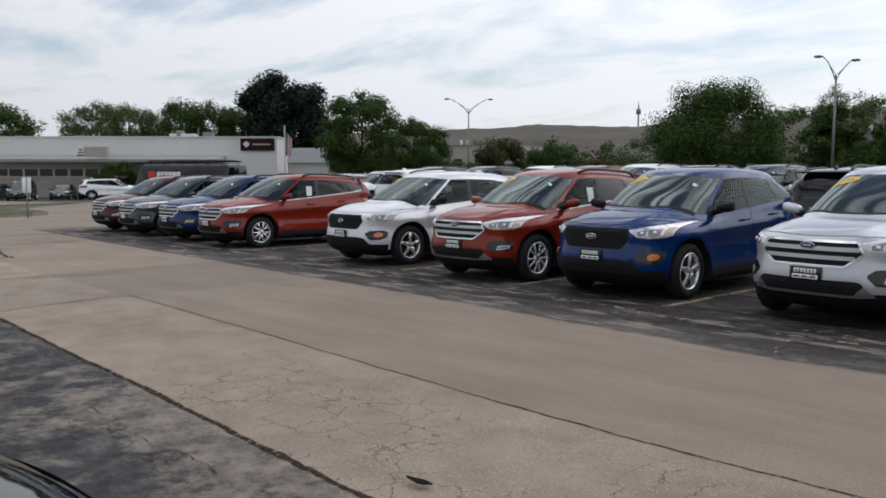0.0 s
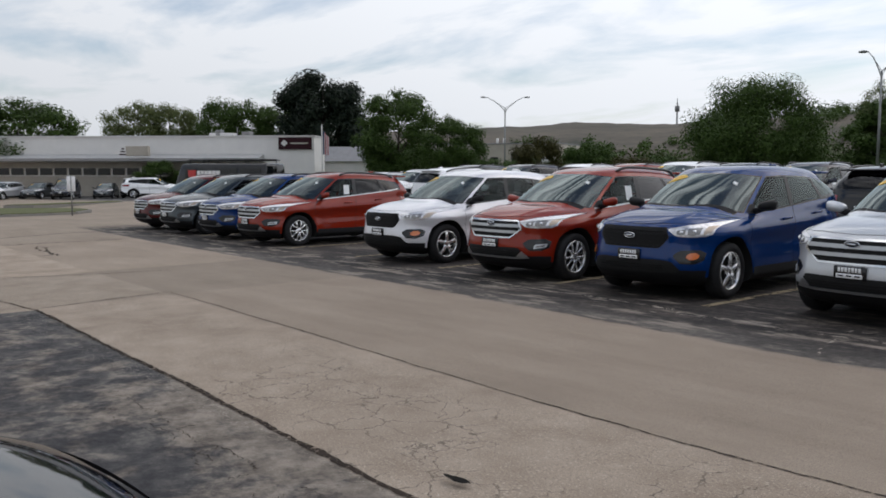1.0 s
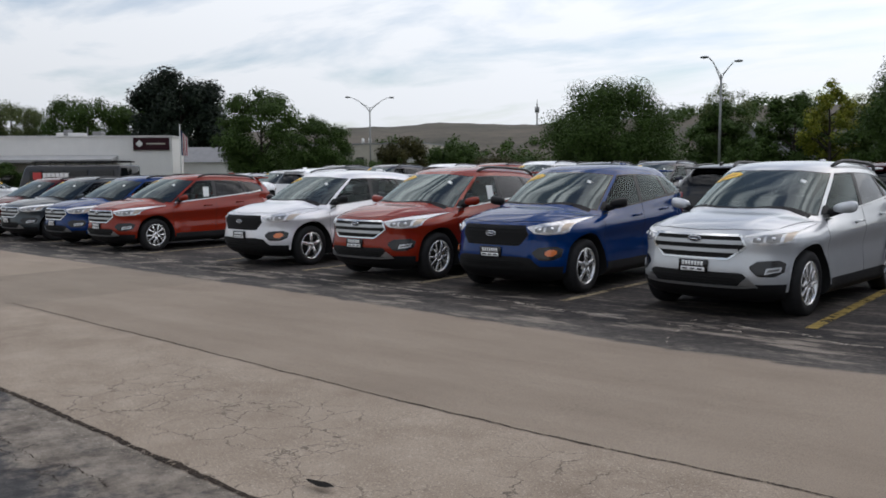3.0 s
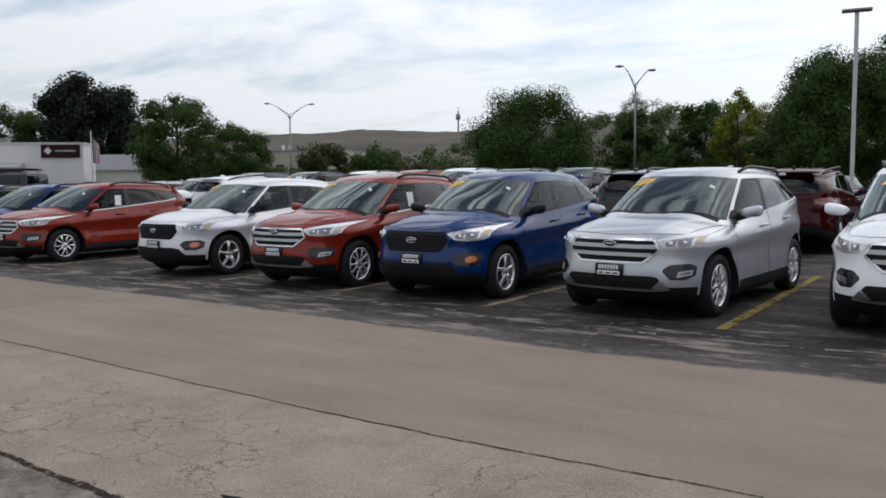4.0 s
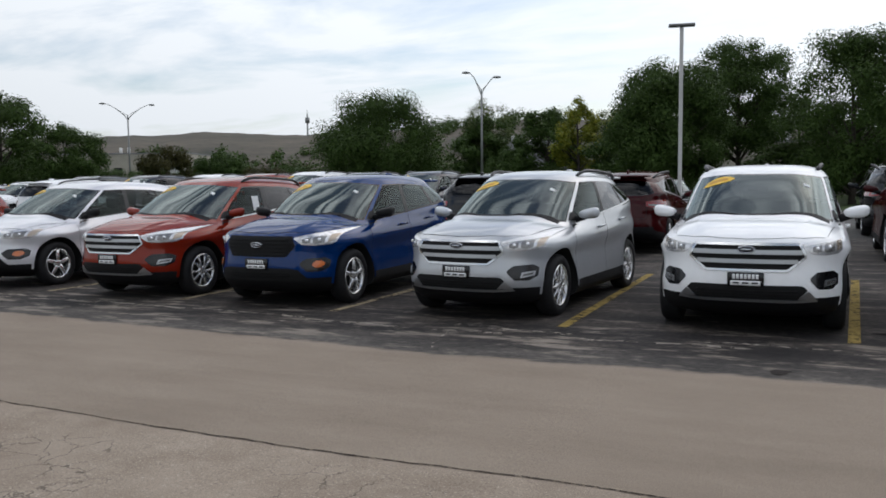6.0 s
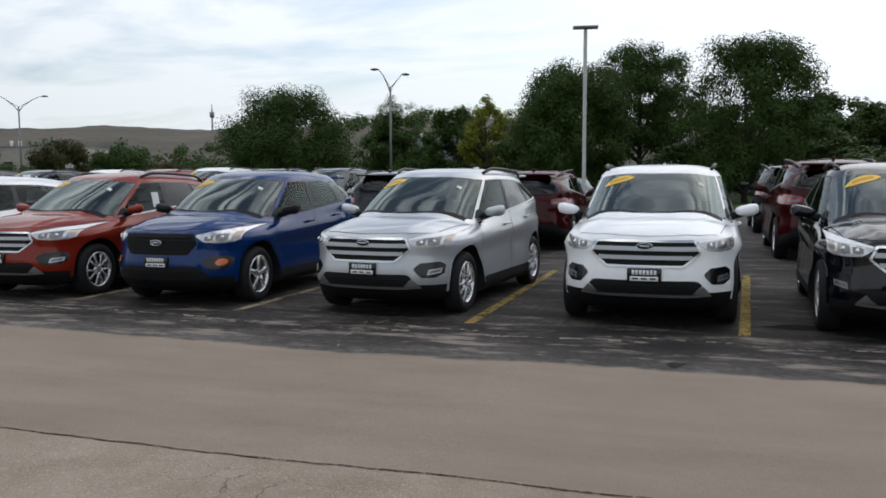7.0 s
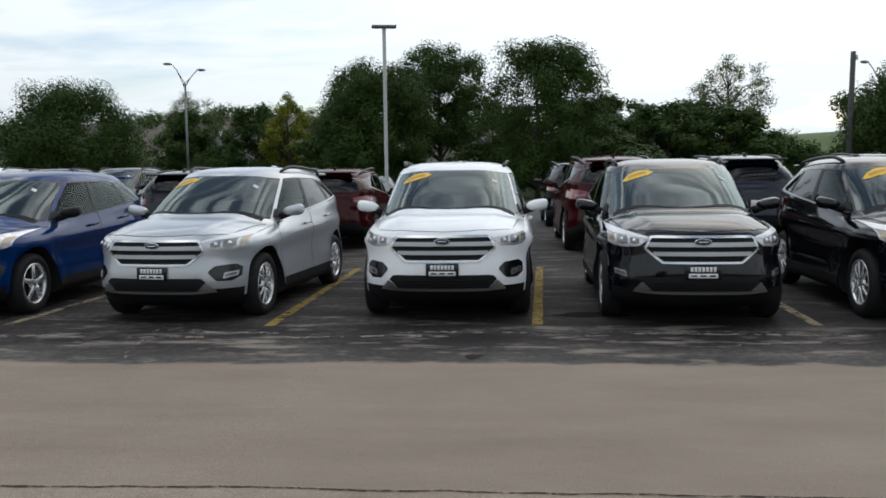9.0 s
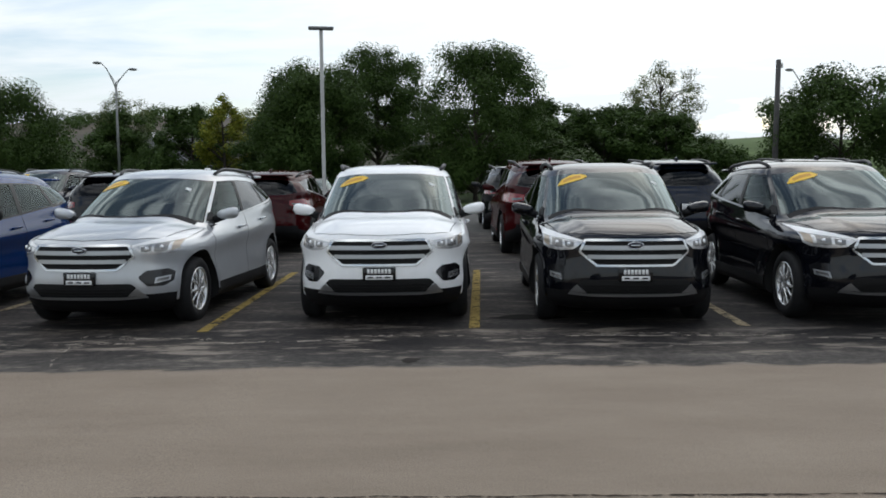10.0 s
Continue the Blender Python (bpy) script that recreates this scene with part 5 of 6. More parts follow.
# ---- distant ridge ----
def ridge():
    """A long hill: bare and grassy on one flank, wooded on the other."""
    prof = spline([-75, -60, -47, -42, -40, -36, -31, -24, -18, -8, 2, 15, 22, 35, 60], [14, 20, 25.5, 27, 28.5, 27.5, 28.5, 31, 34.5, 32, 26, 18, 15, 13, 10])
    bm = bmesh.new()
    rows = []
    for j, f in enumerate((0.0, 0.25, 0.5, 0.75, 0.92, 1.0, 1.15)):
        row = []
        for i in range(181):
            a = -75 + 135 * i / 180
            h = prof(a) * (math.sin(min(f, 1) * math.pi / 2) ** 1.3) * (1 if f <= 1 else 0.4)
            n = noise.noise(Vector((a * 0.35, f * 3, 0))) * 1.6 + noise.noise(Vector((a * 1.7, f * 5, 2))) * 0.7
            d = 210 + 270 * f
            row.append(bm.verts.new((d * math.sin(radians(a)), d * math.cos(radians(a)), max(-0.5, h + n * min(1, f * 3)) - (0.6 if f == 0 else 0))))
        rows.append(row)
    for r0, r1 in zip(rows, rows[1:]):
        for i in range(180):
            bm.faces.new((r0[i], r0[i + 1], r1[i + 1], r1[i]))
    ob = obj("backdrop_hill", bm, mat("hill_grass", (0.044, 0.058, 0.025), 0.95, grain=0.7, scale=0.018, second=(0.125, 0.098, 0.070)))
    tagged(ob, "long grassy hill on the horizon", "hill", kind="structure")
    rng = np.random.default_rng(31)
    cen, rad = [], []
    for k in range(420):
        a = rng.uniform(-32, 55) if k < 330 else rng.uniform(-70, -30)
        f = rng.uniform(0.02, 1.0) if k < 330 else rng.uniform(0.0, 0.35)
        h = prof(a) * (math.sin(f * math.pi / 2) ** 1.3)
        d = 210 + 270 * f
        r = rng.uniform(2.5, 5.5) * (1 if k < 330 else 0.7)
        cen.append((d * math.sin(radians(a)), d * math.cos(radians(a)), h + r * 0.5)); rad.append(r)
    me = leaves_mesh("far_wood", np.array(cen), np.array(rad), 70000, 0.6, rng, 0.9)
    me.materials.append(LEAF["green"])
    tagged(new("far_wood", me), "distant dark-green wood on the hill", "wood", kind="stuff")


ridge()


def mound():
    bm = bmesh.new()
    bmesh.ops.create_grid(bm, x_segments=40, y_segments=24, size=1)
    for v in bm.verts:
        x, y = v.co.x, v.co.y
        h = 6.6 * (math.cos(x * math.pi / 2) ** 0.8) * (math.cos(y * math.pi / 2) ** 0.8) if abs(x) < 1 and abs(y) < 1 else 0
        v.co = Vector((44 + x * 34, 108 + y * 30, h - 0.05 + noise.noise(Vector((x * 4, y * 4, 0))) * 0.2))
    ob = obj("grass_mound", bm, mat("mown_grass", (0.075, 0.115, 0.030), 0.95, grain=0.25, scale=0.4, bump=0.3, bump_scale=8))
    tagged(ob, "mown grassy bank beyond the lot", "bank", kind="structure")


mound()


# ---- buildings ----
M["render_wall"] = mat("pale_wall_panels", (0.66, 0.645, 0.62), 0.85, grain=0.06, scale=0.7)
M["low_wall"] = mat("beige_low_wall", (0.40, 0.365, 0.31), 0.85, grain=0.1, scale=1.2)
M["roof_grey"] = mat("grey_roofing", (0.22, 0.22, 0.225), 0.85, grain=0.15, scale=1.5)
M["roof_pale"] = mat("pale_metal_roofing", (0.36, 0.36, 0.355), 0.7, grain=0.12, scale=1.5)
M["canopy_edge"] = mat("grey_canopy_edge", (0.27, 0.265, 0.26), 0.7, grain=0.1, scale=2)
M["dark_glass"] = mat("dark_window", (0.012, 0.014, 0.016), 0.08)
M["maroon"] = mat("maroon_sign", (0.026, 0.005, 0.009), 0.7, spec=0.2)
M["white_trim"] = mat("white_trim", (0.62, 0.61, 0.59), 0.6, grain=0.05)
M["pole_white"] = mat("white_pole", (0.50, 0.50, 0.48), 0.5, grain=0.08, scale=2)
M["pole_grey"] = mat("galvanised_pole", (0.20, 0.205, 0.20), 0.5, 0.4, grain=0.1, scale=3)
M["wood_pole"] = mat("weathered_pole", (0.075, 0.072, 0.07), 0.9, grain=0.3, scale=4)


def workshop():
    """Low flat-roofed building with a canopy and a strip of windows; its front runs along local x from 0 to 46."""
    a = math.atan2(37.9 - 15.4, -72.9 + 95.5)
    b = thing("workshop_building", pose(-72.9, 37.9, -0.25, 0, 0, math.degrees(a) + 180), "long low pale building with a canopy and maroon sign", "building")
    def bx(name, x0, x1, y0, y1, z0, z1, m, parent=b, bev=0.0, label=""):
        return part(name, box_bm(x0, x1, y0, y1, z0, z1, bev, 1), M[m], parent, label, smooth=False)
    wall = bx("wall", 0, 44, -5, 0, -0.9, 5.35, "render_wall")
    bx("parapet_cap", -0.12, 44.12, -5.1, 0.12, 5.352, 5.47, "white_trim")
    bx("lower_wall", 5, 44, 0.005, 0.06, -0.9, 2.75, "low_wall")
    can = part("canopy", tube([(5.2, 1.2, 3.15), (44.5, 1.2, 3.15)], 0.02, 6), M["canopy_edge"], b, "sloping grey canopy roof", smooth=False)
    slope = box_bm(5.2, 44.5, 0.06, 2.30, 2.85, 3.12)
    for v in slope.verts:
        if v.co.z > 3:
            v.co.z += 0.45 * (2.3 - v.co.y) / 2.24
    part("canopy_roof", slope, M["roof_pale"], can, smooth=False)
    bx("canopy_fascia", 5.1, 44.6, 2.302, 2.36, 2.86, 3.14, "canopy_edge", can)
    for k in range(15):
        w = bx("window", 15.2 + k * 1.55, 16.5 + k * 1.55, 0.062, 0.10, 1.45, 2.15, "dark_glass")
        bx("frame", 16.5 + k * 1.55, 16.62 + k * 1.55, 0.062, 0.13, 1.40, 2.2, "white_trim", w)
    bx("sill", 15.1, 38.6, 0.062, 0.16, 1.33, 1.40, "white_trim")
    for k in range(3):
        bx("garage_door", 39.2 + k * 1.7, 40.6 + k * 1.7, 0.062, 0.09, -0.9, 2.3, "white_trim")
    s = bx("sign", 0.25, 3.65, 0.01, 0.22, 4.05, 5.25, "maroon", bev=0.02, label="maroon sign with a white diamond and pale bar")
    dm = bmesh.new()
    bmesh.ops.create_cube(dm, size=0.5)
    bmesh.ops.scale(dm, vec=(1, 0.08, 1), verts=dm.verts)
    bmesh.ops.rotate(dm, verts=dm.verts, cent=(0, 0, 0), matrix=Matrix.Rotation(radians(45), 3, "Y"))
    bmesh.ops.translate(dm, verts=dm.verts, vec=(3.05, 0.235, 4.68))
    part("sign_diamond", dm, M["white_trim"], s, smooth=False)
    bx("sign_bar", 0.6, 2.4, 0.222, 0.24, 4.60, 4.74, "low_wall", s)
    # boxy unit on the front, broken board beside it
    bx("wall_box", 16.2, 18.5, 2.1, 2.7, 3.36, 4.35, "low_wall", bev=0.03)
    for k in range(3):
        bx("broken_board", 18.6 + 0.1 * k, 19.3 - 0.12 * k, 2.3, 2.4, 3.45 + 0.28 * k, 3.58 + 0.28 * k, "maroon")
    for x, w, h in ((9.4, 2.6, 0.42), (10.8, 0.5, 0.75), (28.0, 1.8, 0.3), (33.0, 1.2, 0.5), (7.6, 0.9, 0.55)):
        bx("roof_unit", x, x + w, -4.5, -3.2, 5.36, 5.47 + h, "white_trim" if h < 0.5 else "pole_grey", bev=0.03)
    part("roof_vent", tube([(9.2, -4, 5.3), (9.2, -4, 6.5)], 0.05, 8), M["pole_grey"], b)


workshop()


def flat_building(name, x0, y0, x1, y1, deep, h, m, label, doors=(), windows=()):
    a = math.atan2(y1 - y0, x1 - x0)
    n = math.hypot(x1 - x0, y1 - y0)
    b = thing(name, pose(x0, y0, -0.25, 0, 0, math.degrees(a)), label, "building")
    part("wall", box_bm(0, n, 0, deep, 0, h), M[m], b, smooth=False)
    part("parapet_cap", box_bm(-0.1, n + 0.1, -0.1, deep + 0.1, h + 0.002, h + 0.18), M["roof_grey"], b, smooth=False)
    for x, w, z in doors:
        part("garage_door", box_bm(x, x + w, -0.06, -0.004, 0, z), M["white_trim"], b, smooth=False)
    for x, w in windows:
        part("window", box_bm(x, x + w, -0.05, -0.004, 1.7, 4.0), M["dark_glass"], b, smooth=False)
    for x in (n * 0.35, n * 0.55, n * 0.6):
        part("roof_vent", tube([(x, 2, h), (x, 2, h + 1.0)], 0.22, 8), M["white_trim"], b)
    return b


flat_building("warehouse", -102.0, 75.9, -81.6, 85.5, 16, 5.9, "low_wall", "low beige warehouse with a white garage door", [(18.8, 2.4, 4.4)], [(7.6, 1.2), (12.0, 1.2), (15.4, 1.0)])
flat_building("grey_hall", -41.0, 95.0, -29.0, 98.5, 12, 6.6, "roof_grey", "low grey hall behind the trees")
flat_building("pale_hall", -12.0, 66.0, 4.0, 66.0, 10, 4.6, "low_wall", "low pale building half hidden by trees")


def cottage():
    b = thing("small_house", pose(-78.7, 46.5, -0.22, 0, 0, 40), "small house with a grey pitched roof", "house")
    part("wall", box_bm(-4, 4, -3, 3, 0, 2.9), M["render_wall"], b, smooth=False)
    bm = bmesh.new()
    v = [bm.verts.new(p) for p in ((-4.4, -3.4, 2.9), (4.4, -3.4, 2.9), (4.4, 3.4, 2.9), (-4.4, 3.4, 2.9), (-4.4, 0, 4.6), (4.4, 0, 4.6))]
    for f in ((0, 1, 5, 4), (2, 3, 4, 5), (1, 2, 5), (3, 0, 4), (3, 2, 1, 0)):
        bm.faces.new([v[i] for i in f])
    part("roof", bm, M["roof_grey"], b, smooth=False)


cottage()


# ---- poles ----
def twin_lamp(x, y, h, yaw, reach=1.9, skew=0):
    t = thing("street_lamp", pose(x, y, gz(x, y), 0, 0, yaw), "tall grey street lamp with two raised arms", "street lamp", "twin-arm lamps")
    part("pole", tube([(0, 0, 0), (0, 0, h * 0.5), (0, 0, h)], [0.12, 0.10, 0.075], 10), M["pole_grey"], t)
    part("base_collar", lathe([(0, 0.22), (0.25, 0.20), (0.3, 0.13)], 12, axis="Z"), M["pole_grey"], t)
    for s in (-1, 1):
        z = h - s * math.tan(radians(skew)) * reach
        a = part("arm", tube([(0, 0, h - 0.55), (s * 0.18 * reach, 0, h + 0.05), (s * 0.55 * reach, 0, z + 0.80), (s * 0.88 * reach, 0, z + 1.22), (s * reach, 0, z + 1.27)], [0.05, 0.045, 0.04, 0.035, 0.035], 7), M["pole_grey"], t)
        part("brace", tube([(0, 0, h - 0.05), (s * 0.55 * reach, 0, z + 0.78)], 0.025, 6), M["pole_grey"], t)
        hd = bmesh.new()
        bmesh.ops.create_uvsphere(hd, u_segments=12, v_segments=8, radius=1)
        bmesh.ops.scale(hd, vec=(0.36, 0.17, 0.11), verts=hd.verts)
        bmesh.ops.translate(hd, verts=hd.verts, vec=(s * (reach + 0.22), 0, z + 1.26))
        part("lamp_head", hd, M["pole_grey"], a)


twin_lamp(-26.5, 58.8, 9.2, 25, 1.1, 10)
twin_lamp(-73.9, 66.5, 9.5, 50, 2.5)
twin_lamp(25.4, 52.0, 7.7, 20, 1.15, -8)


def box_lamp():
    t = thing("lamp_pole", pose(-5.03, 24.4, 0, 0, 0, 10), "white square lamp pole with a flat head", "lamp pole")
    part("pole", box_bm(-0.07, 0.07, -0.07, 0.07, 0.3, 7.15, 0.012, 2), M["pole_white"], t, smooth=False)
    part("footing", lathe([(0, 0.28), (0.6, 0.28), (0.62, 0.02)], 18, axis="Z"), M["low_wall"], t)
    part("lamp_head", box_bm(-0.48, 0.48, -0.20, 0.20, 7.20, 7.29, 0.02, 2), M["pole_grey"], t)
    part("neck", box_bm(-0.06, 0.06, -0.06, 0.06, 7.14, 7.22), M["pole_grey"], t)


box_lamp()


def service_pole():
    t = thing("utility_pole", pose(15.1, 30.8, 0), "weathered grey utility pole", "utility pole")
    part("pole", tube([(0, 0, 0), (0.02, 0, 3.5), (0.06, 0, 6.75)], [0.14, 0.125, 0.11], 12), M["wood_pole"], t)
    part("bracket", tube([(0.06, 0, 6.3), (0.22, 0, 6.45)], 0.03, 6), M["pole_grey"], t)
    part("insulator", tube([(0.22, 0, 6.38), (0.22, 0, 6.6)], 0.05, 8), M["white_trim"], t)


service_pole()


def mast():
    t = thing("radio_mast", pose(-218.6, 326.7, 0), "distant radio mast above the hill", "mast")
    part("pole", tube([(0, 0, 0), (0, 0, 33)], [0.6, 0.35], 8), M["pole_grey"], t)
    part("aerial", tube([(0, 0, 29.0), (0, 0, 31.5)], 1.1, 8), M["pole_grey"], t)
    part("tip", tube([(0, 0, 33), (0, 0, 35)], 0.15, 6), M["pole_grey"], t)


mast()


def flag():
    t = thing("flagpole", pose(-57.4, 28.7, gz(-57.4, 28.7), 0, 0, 45), "white flagpole with a hanging striped flag", "flagpole")
    part("pole", tube([(0, 0, 0), (0, 0, 5.85)], [0.06, 0.04], 8), M["pole_white"], t)
    red, navy = mat("flag_red", (0.30, 0.03, 0.04), 0.8), mat("flag_blue", (0.02, 0.03, 0.10), 0.8)
    white = mat("flag_white", (0.6, 0.6, 0.6), 0.8)
    fl = None
    for k in range(9):
        def pt(u, v, k=k):
            w = (k + u) / 9
            x = 0.06 + w * 0.5
            return Vector((x, 0.06 * math.sin(w * 15) + 0.02, 5.35 - 0.55 * w - v * (1.9 - 0.5 * w)))
        p = part("stripe" if fl else "flag_cloth", sheet(pt, 3, 10), (navy if k < 2 else red if k % 2 else white), fl or t)
        fl = fl or p


flag()


def board_sign(x, y):
    t = thing("post_sign", pose(x, y, gz(x, y), 0, 0, 60), "pair of white boards on a thin post", "sign")
    part("post", tube([(0, 0, 0), (0, 0, 1.74)], 0.03, 8), M["pole_grey"], t)
    for s in (-1, 1):
        part("board", box_bm(s * 0.10 - 0.075, s * 0.10 + 0.075, -0.05, -0.03, 1.08, 1.74, 0.004, 1), M["plate_white"], t)


board_sign(-38.6, 3.4)


def verge():
    """Raised grass island with a kerb."""
    kerb = mat("kerb_concrete", (0.22, 0.21, 0.19), 0.9, grain=0.15, scale=3)
    turf = mat("turf", (0.080, 0.088, 0.022), 0.95, grain=0.3, scale=2, bump=0.5, bump_scale=30)
    for outline, top in (([(-40.3, -6.0), (-40.4, 2.8), (-41.0, 4.4), (-43.0, 5.7), (-44.8, 5.6), (-46.0, 4.2), (-52.0, -6.0)], -0.33), ([(-54.0, 6.0), (-56.3, 11.8), (-57.3, 12.6), (-58.0, 12.0), (-55.6, 5.6), (-55.0, 4.6)], -0.46)):
        g = thing("grass_island", Matrix.Identity(4), "strip of grass inside a concrete kerb", "verge", kind="structure")
        mid = sum((Vector((*p, 0)) for p in outline), Vector()) / len(outline)
        for name, inset, z0, z1, m in (("kerb", 1.0, -1.6, top, kerb), ("turf", 0.965, top - 0.1, top + 0.03, turf)):
            bm = bmesh.new()
            ring = [mid + (Vector((*p, 0)) - mid) * inset for p in outline]
            lo, hi = [bm.verts.new((p.x, p.y, z0)) for p in ring], [bm.verts.new((p.x, p.y, z1)) for p in ring]
            bm.faces.new(hi); bm.faces.new(lo[::-1])
            for k in range(len(ring)):
                q = (k + 1) % len(ring)
                bm.faces.new((lo[k], lo[q], hi[q], hi[k]))
            bmesh.ops.recalc_face_normals(bm, faces=bm.faces)
            part(name, bm, m, g, smooth=False)


verge()


# ---- cars ----
CAR_SE = build_car("sport_utility_car", "silver compact sport utility car with bright alloy wheels", "bars", "silver")
CAR_S = build_car("sport_utility_car", "blue compact sport utility car with a black grille", "mesh", "blue", rails=False)
CAR_SE.matrix_basis = pose(-3.94, -0.02, gz(-3.94), 0, 0, -4.9)
CAR_S.matrix_basis = pose(-6.67, 0.07, gz(-6.67))
for c in (CAR_SE, CAR_S):
    tagged(c, group="cars in the front row")
ROW = "cars in the front row"
RED = place_car(CAR_SE, "silver", "copper", -9.17, 0.10, 0, "copper-red compact sport utility car with a silver grille", group=ROW)
place_car(CAR_S, "blue", "pale", -12.46, 0.50, 0, "pale silver compact sport utility car with a black grille", group=ROW)
RED_TWO = place_car(CAR_SE, "silver", "copper", -17.74, 0.67, 0, "copper-red compact sport utility car beside an empty bay", group=ROW)
place_car(CAR_SE, "silver", "blue", -20.39, 0.95, 0, "blue compact sport utility car with a silver grille", group=ROW)
place_car(CAR_SE, "silver", "grey", -23.12, 1.05, 0, "dark grey compact sport utility car", group=ROW)
place_car(CAR_SE, "silver", "ruby", -25.72, 1.3, 0, "ruby-red compact sport utility car at the row's end", group=ROW)
place_car(CAR_SE, "silver", "white", -0.935, -0.06, 0, "white compact sport utility car with a yellow sticker", group=ROW)
place_car(CAR_SE, "silver", "black", 1.56, -0.30, -1.9, "glossy black compact sport utility car with a sticker", group=ROW)
place_car(CAR_SE, "silver", "black", 4.20, -0.36, -1.5, "glossy black compact sport utility car with a sticker", group=ROW)
for c in (RED, RED_TWO):
    part("window_paper", panel(SH.side, [(2.16, 1.16), (2.31, 1.16)], [(2.20, 1.38), (2.35, 1.38)], 3, 4, 0.004), M["paper"], c, "white price sheet in the side window")
# behind the camera's lot
NEAR = place_car(CAR_SE, "silver", "black", -2.10, -7.81, 180, "black car with a glossy bonnet in the near lot", (1, 1, 0.955), group="near lot")
for lamp in ("lamp_clear", "lamp_dark", "lamp_strip", "chrome", "satin", "badge"):
    repaint(NEAR, "smoked", lamp)
BIG = (1.085, 1.11, 1.10)
BACK = "cars in the rear rows"


def tail_out(color, x, y, size, label):
    """A car with its tail towards the lane, at (x, y)."""
    place_car(CAR_SE, "silver", color, x, y + 4.52 * size[1], 180, label, size, BACK)


ONE = (1, 1, 1)
tail_out("black", -7.3, 8.5, ONE, "black sport utility car seen from behind")
tail_out("shaded_ruby", -3.95, 8.4, ONE, "dark red sport utility car seen from behind")
tail_out("shaded_ruby", 1.78, 7.2, BIG, "dark red large sport utility car seen from behind")
tail_out("black", 1.75, 14.5, BIG, "black large sport utility car seen from behind")
tail_out("navy", 4.5, 8.0, BIG, "navy large sport utility car seen from behind")
tail_out("black", 7.4, 8.0, BIG, "black large sport utility car seen from behind")
tail_out("white", -21.5, 9.0, ONE, "white sport utility car seen from behind")


def by_angle(deg, y):
    return -0.42 + (y + 8.45) * math.tan(radians(deg))


for deg, color, size in ((-47.2, "grey", BIG), (-43.7, "navy", BIG), (-39.8, "white", BIG), (-36.4, "copper", BIG), (-33.2, "white", (1.1, 1.15, 1.13)), (-29.5, "grey", BIG), (-25.3, "navy", BIG), (-21.0, "white", ONE), (5.5, "silver", BIG), (22, "white", BIG), (-50.5, "white", ONE), (-53, "silver", (1, 1, 0.96))):
    y = 15.0
    place_car(CAR_SE, "silver", color, by_angle(deg, y + 2.2), y, 0, {"white": "white", "grey": "dark grey", "navy": "navy blue", "copper": "copper-red", "silver": "silver"}[color] + " large sport utility car in the back row", size, BACK)
place_car(CAR_SE, "silver", "black", by_angle(-8.0, 26), 26, 20, "black car beside the lamp pole", (1, 1, 0.9), BACK)


def toward(deg, d):
    return -0.4 + d * math.sin(radians(deg)), -8.4 + d * math.cos(radians(deg))


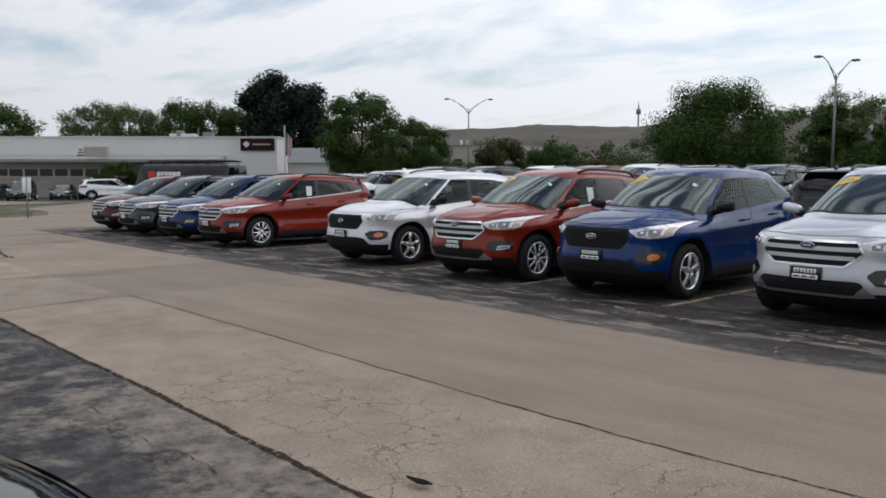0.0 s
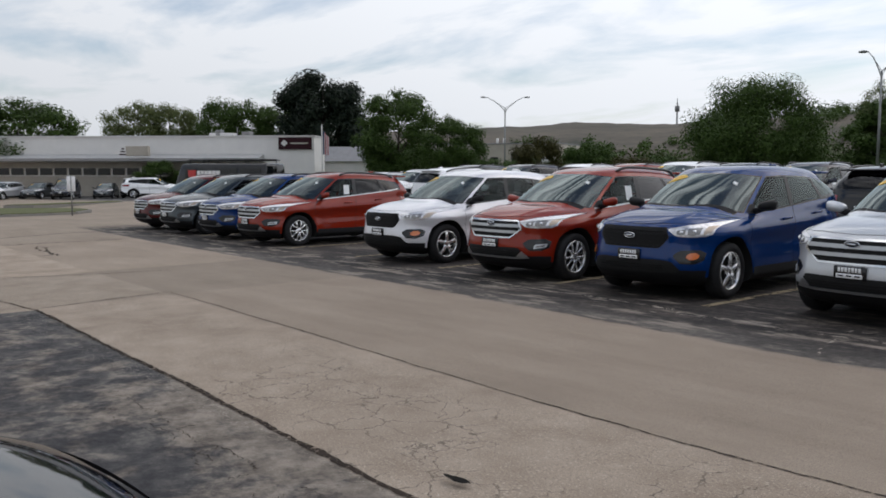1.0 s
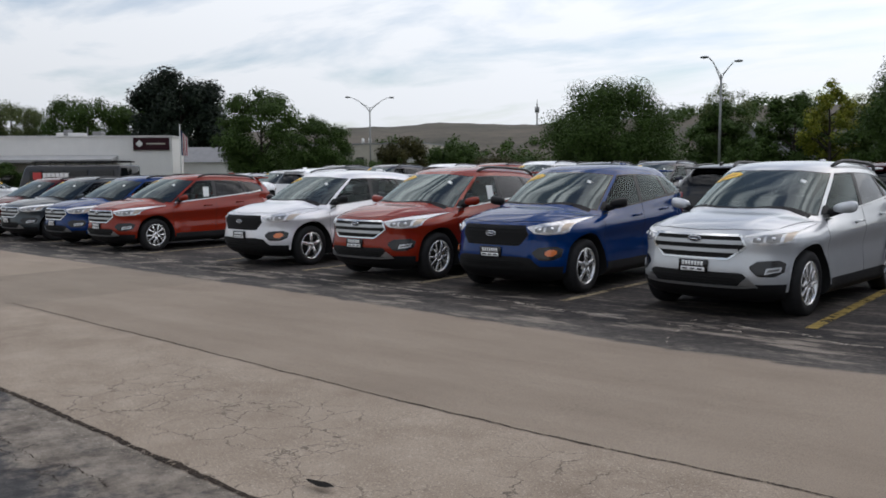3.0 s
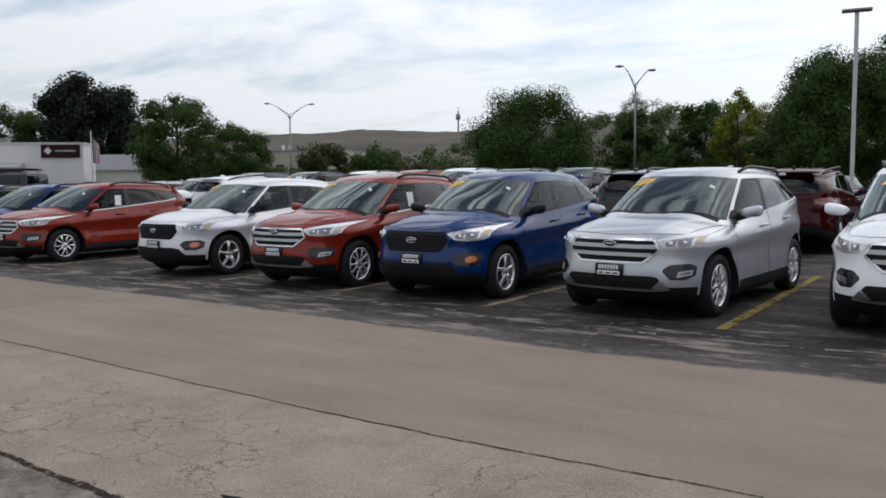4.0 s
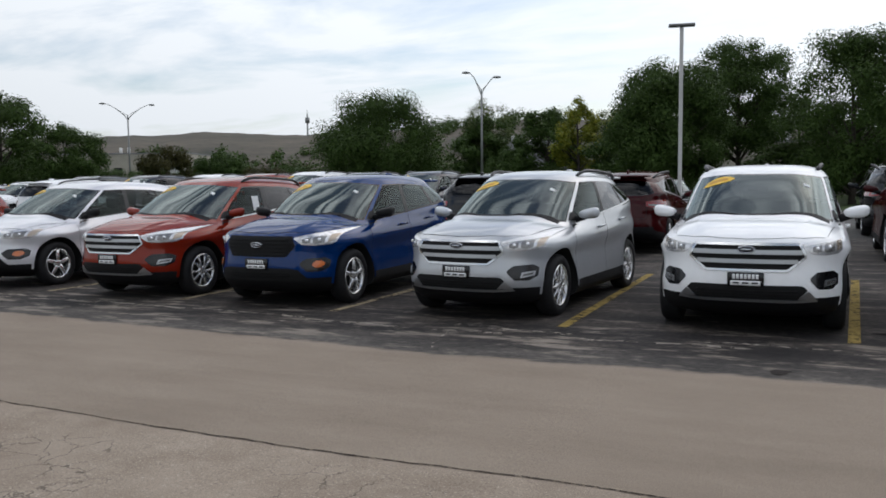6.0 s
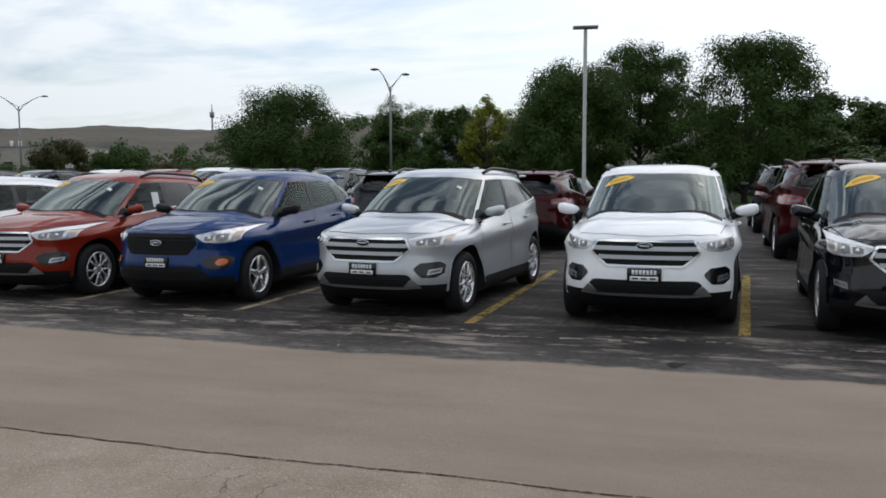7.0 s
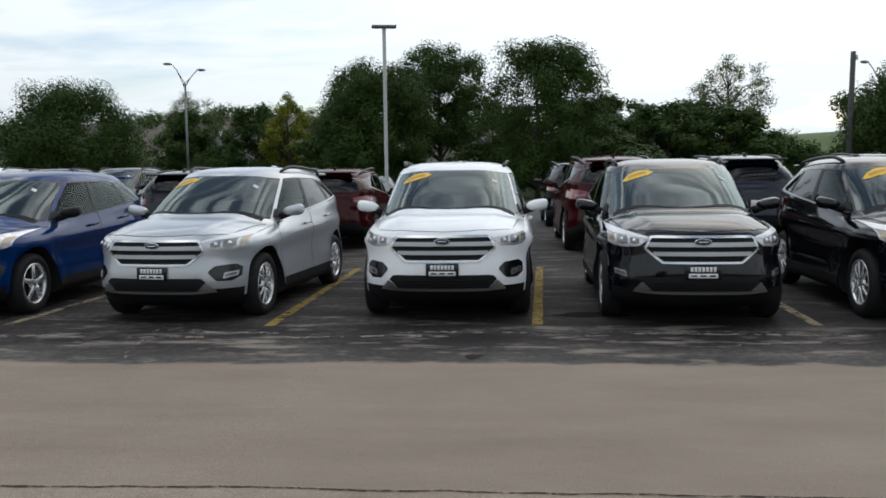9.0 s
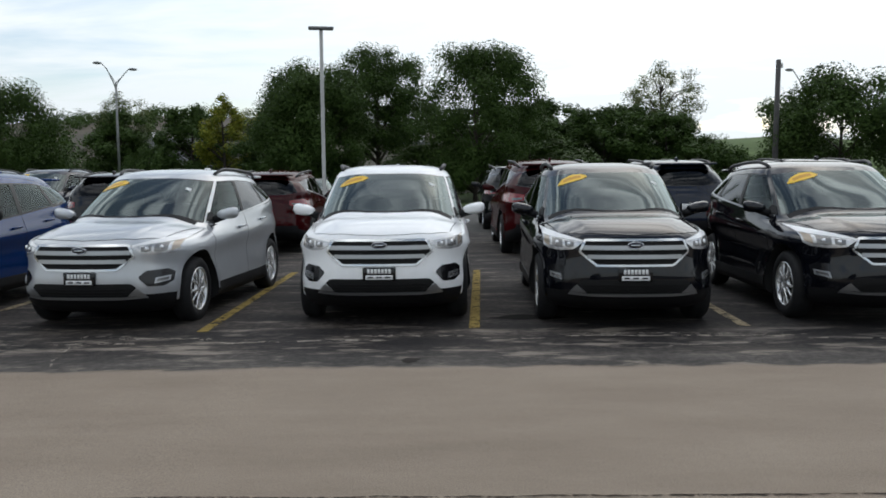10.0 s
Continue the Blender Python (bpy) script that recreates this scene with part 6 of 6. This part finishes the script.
def van():
    x, y = toward(-63.2, 45)
    v = thing("van", pose(x, y, gz(x, y), 0, 0, 27.2) @ Matrix.Diagonal((1, 1, 1.04, 1)), "black van with a roof rack and pale lettering bars", "van")
    bm = box_bm(-2.9, 2.9, -1.0, 1.0, 0.35, 2.08, 0.14, 4)
    for q in bm.verts:
        if q.co.z > 1.2:
            q.co.y *= 1 - 0.14 * (q.co.z - 1.2)
            if q.co.x < 0:
                q.co.x += (q.co.z - 1.2) * 0.75 * max(0, min(1, (-q.co.x - 1.6)))
    part("body", bm, M["black"], v)
    for x0, x1 in ((-2.0, -1.35), (-1.2, -0.1), (0.0, 1.2), (1.35, 2.6)):
        part("window", box_bm(x0, x1, -0.952, -0.94, 1.32, 1.85, 0.004, 1), M["dark_glass"], v, smooth=False, at=None)
    part("red_mark", box_bm(-1.75, -1.30, -1.02, -0.955, 1.42, 1.75, 0.003, 1), mat("red_mark", (0.45, 0.04, 0.04), 0.5), v, smooth=False)
    for k in range(6):
        part("pale_mark", box_bm(-1.2 + k * 0.24, -1.02 + k * 0.24, -1.02, -0.956, 1.46, 1.72, 0.003, 1), M["plate_white"], v, smooth=False)
    for y0 in (-0.7, 0.7):
        part("rack_rail", tube([(-2.0, y0, 2.22), (2.7, y0, 2.22)], 0.03, 8), M["gap"], v)
    for k in range(6):
        r = tube([(-1.8 + 0.85 * k, -0.75, 2.06), (-1.8 + 0.85 * k, -0.75, 2.26), (-1.8 + 0.85 * k, 0.75, 2.26), (-1.8 + 0.85 * k, 0.75, 2.06)], 0.028, 6)
        part("rack_bar", r, M["gap"], v)
    for xx in (-1.85, 1.75):
        for yy in (-0.98, 0.98):
            w = part("wheel", lathe([(-0.12, 0.20), (-0.12, 0.34), (-0.09, 0.37), (0.09, 0.37), (0.12, 0.34), (0.12, 0.20), (0.08, 0.05)], 24), M["rubber"], v, at=pose(xx, yy * 0.93, 0.37, 0, 0, 90 if yy > 0 else -90))


van()
LOT = "cars before the building"
for deg, d, yaw, color, size in ((-66.0, 84, 157, "white", (1.12, 1.25, 1.16)), (-69.6, 84, 35, "black", ONE), (-71.0, 83, 60, "grey", (1, 1, 0.86)), (-73.4, 82, 60, "navy", (1.05, 1.05, 1.12)), (-75.2, 85, 50, "grey", (1, 1, 0.9)), (-77.4, 85, 40, "silver", ONE)):
    x, y = toward(deg, d)
    place_car(CAR_SE, "silver", color, x, y, yaw, {"white": "white large sport utility car", "black": "black car", "grey": "dark grey car", "navy": "navy blue car", "silver": "silver car"}[color] + " parked before the pale building", size, LOT)
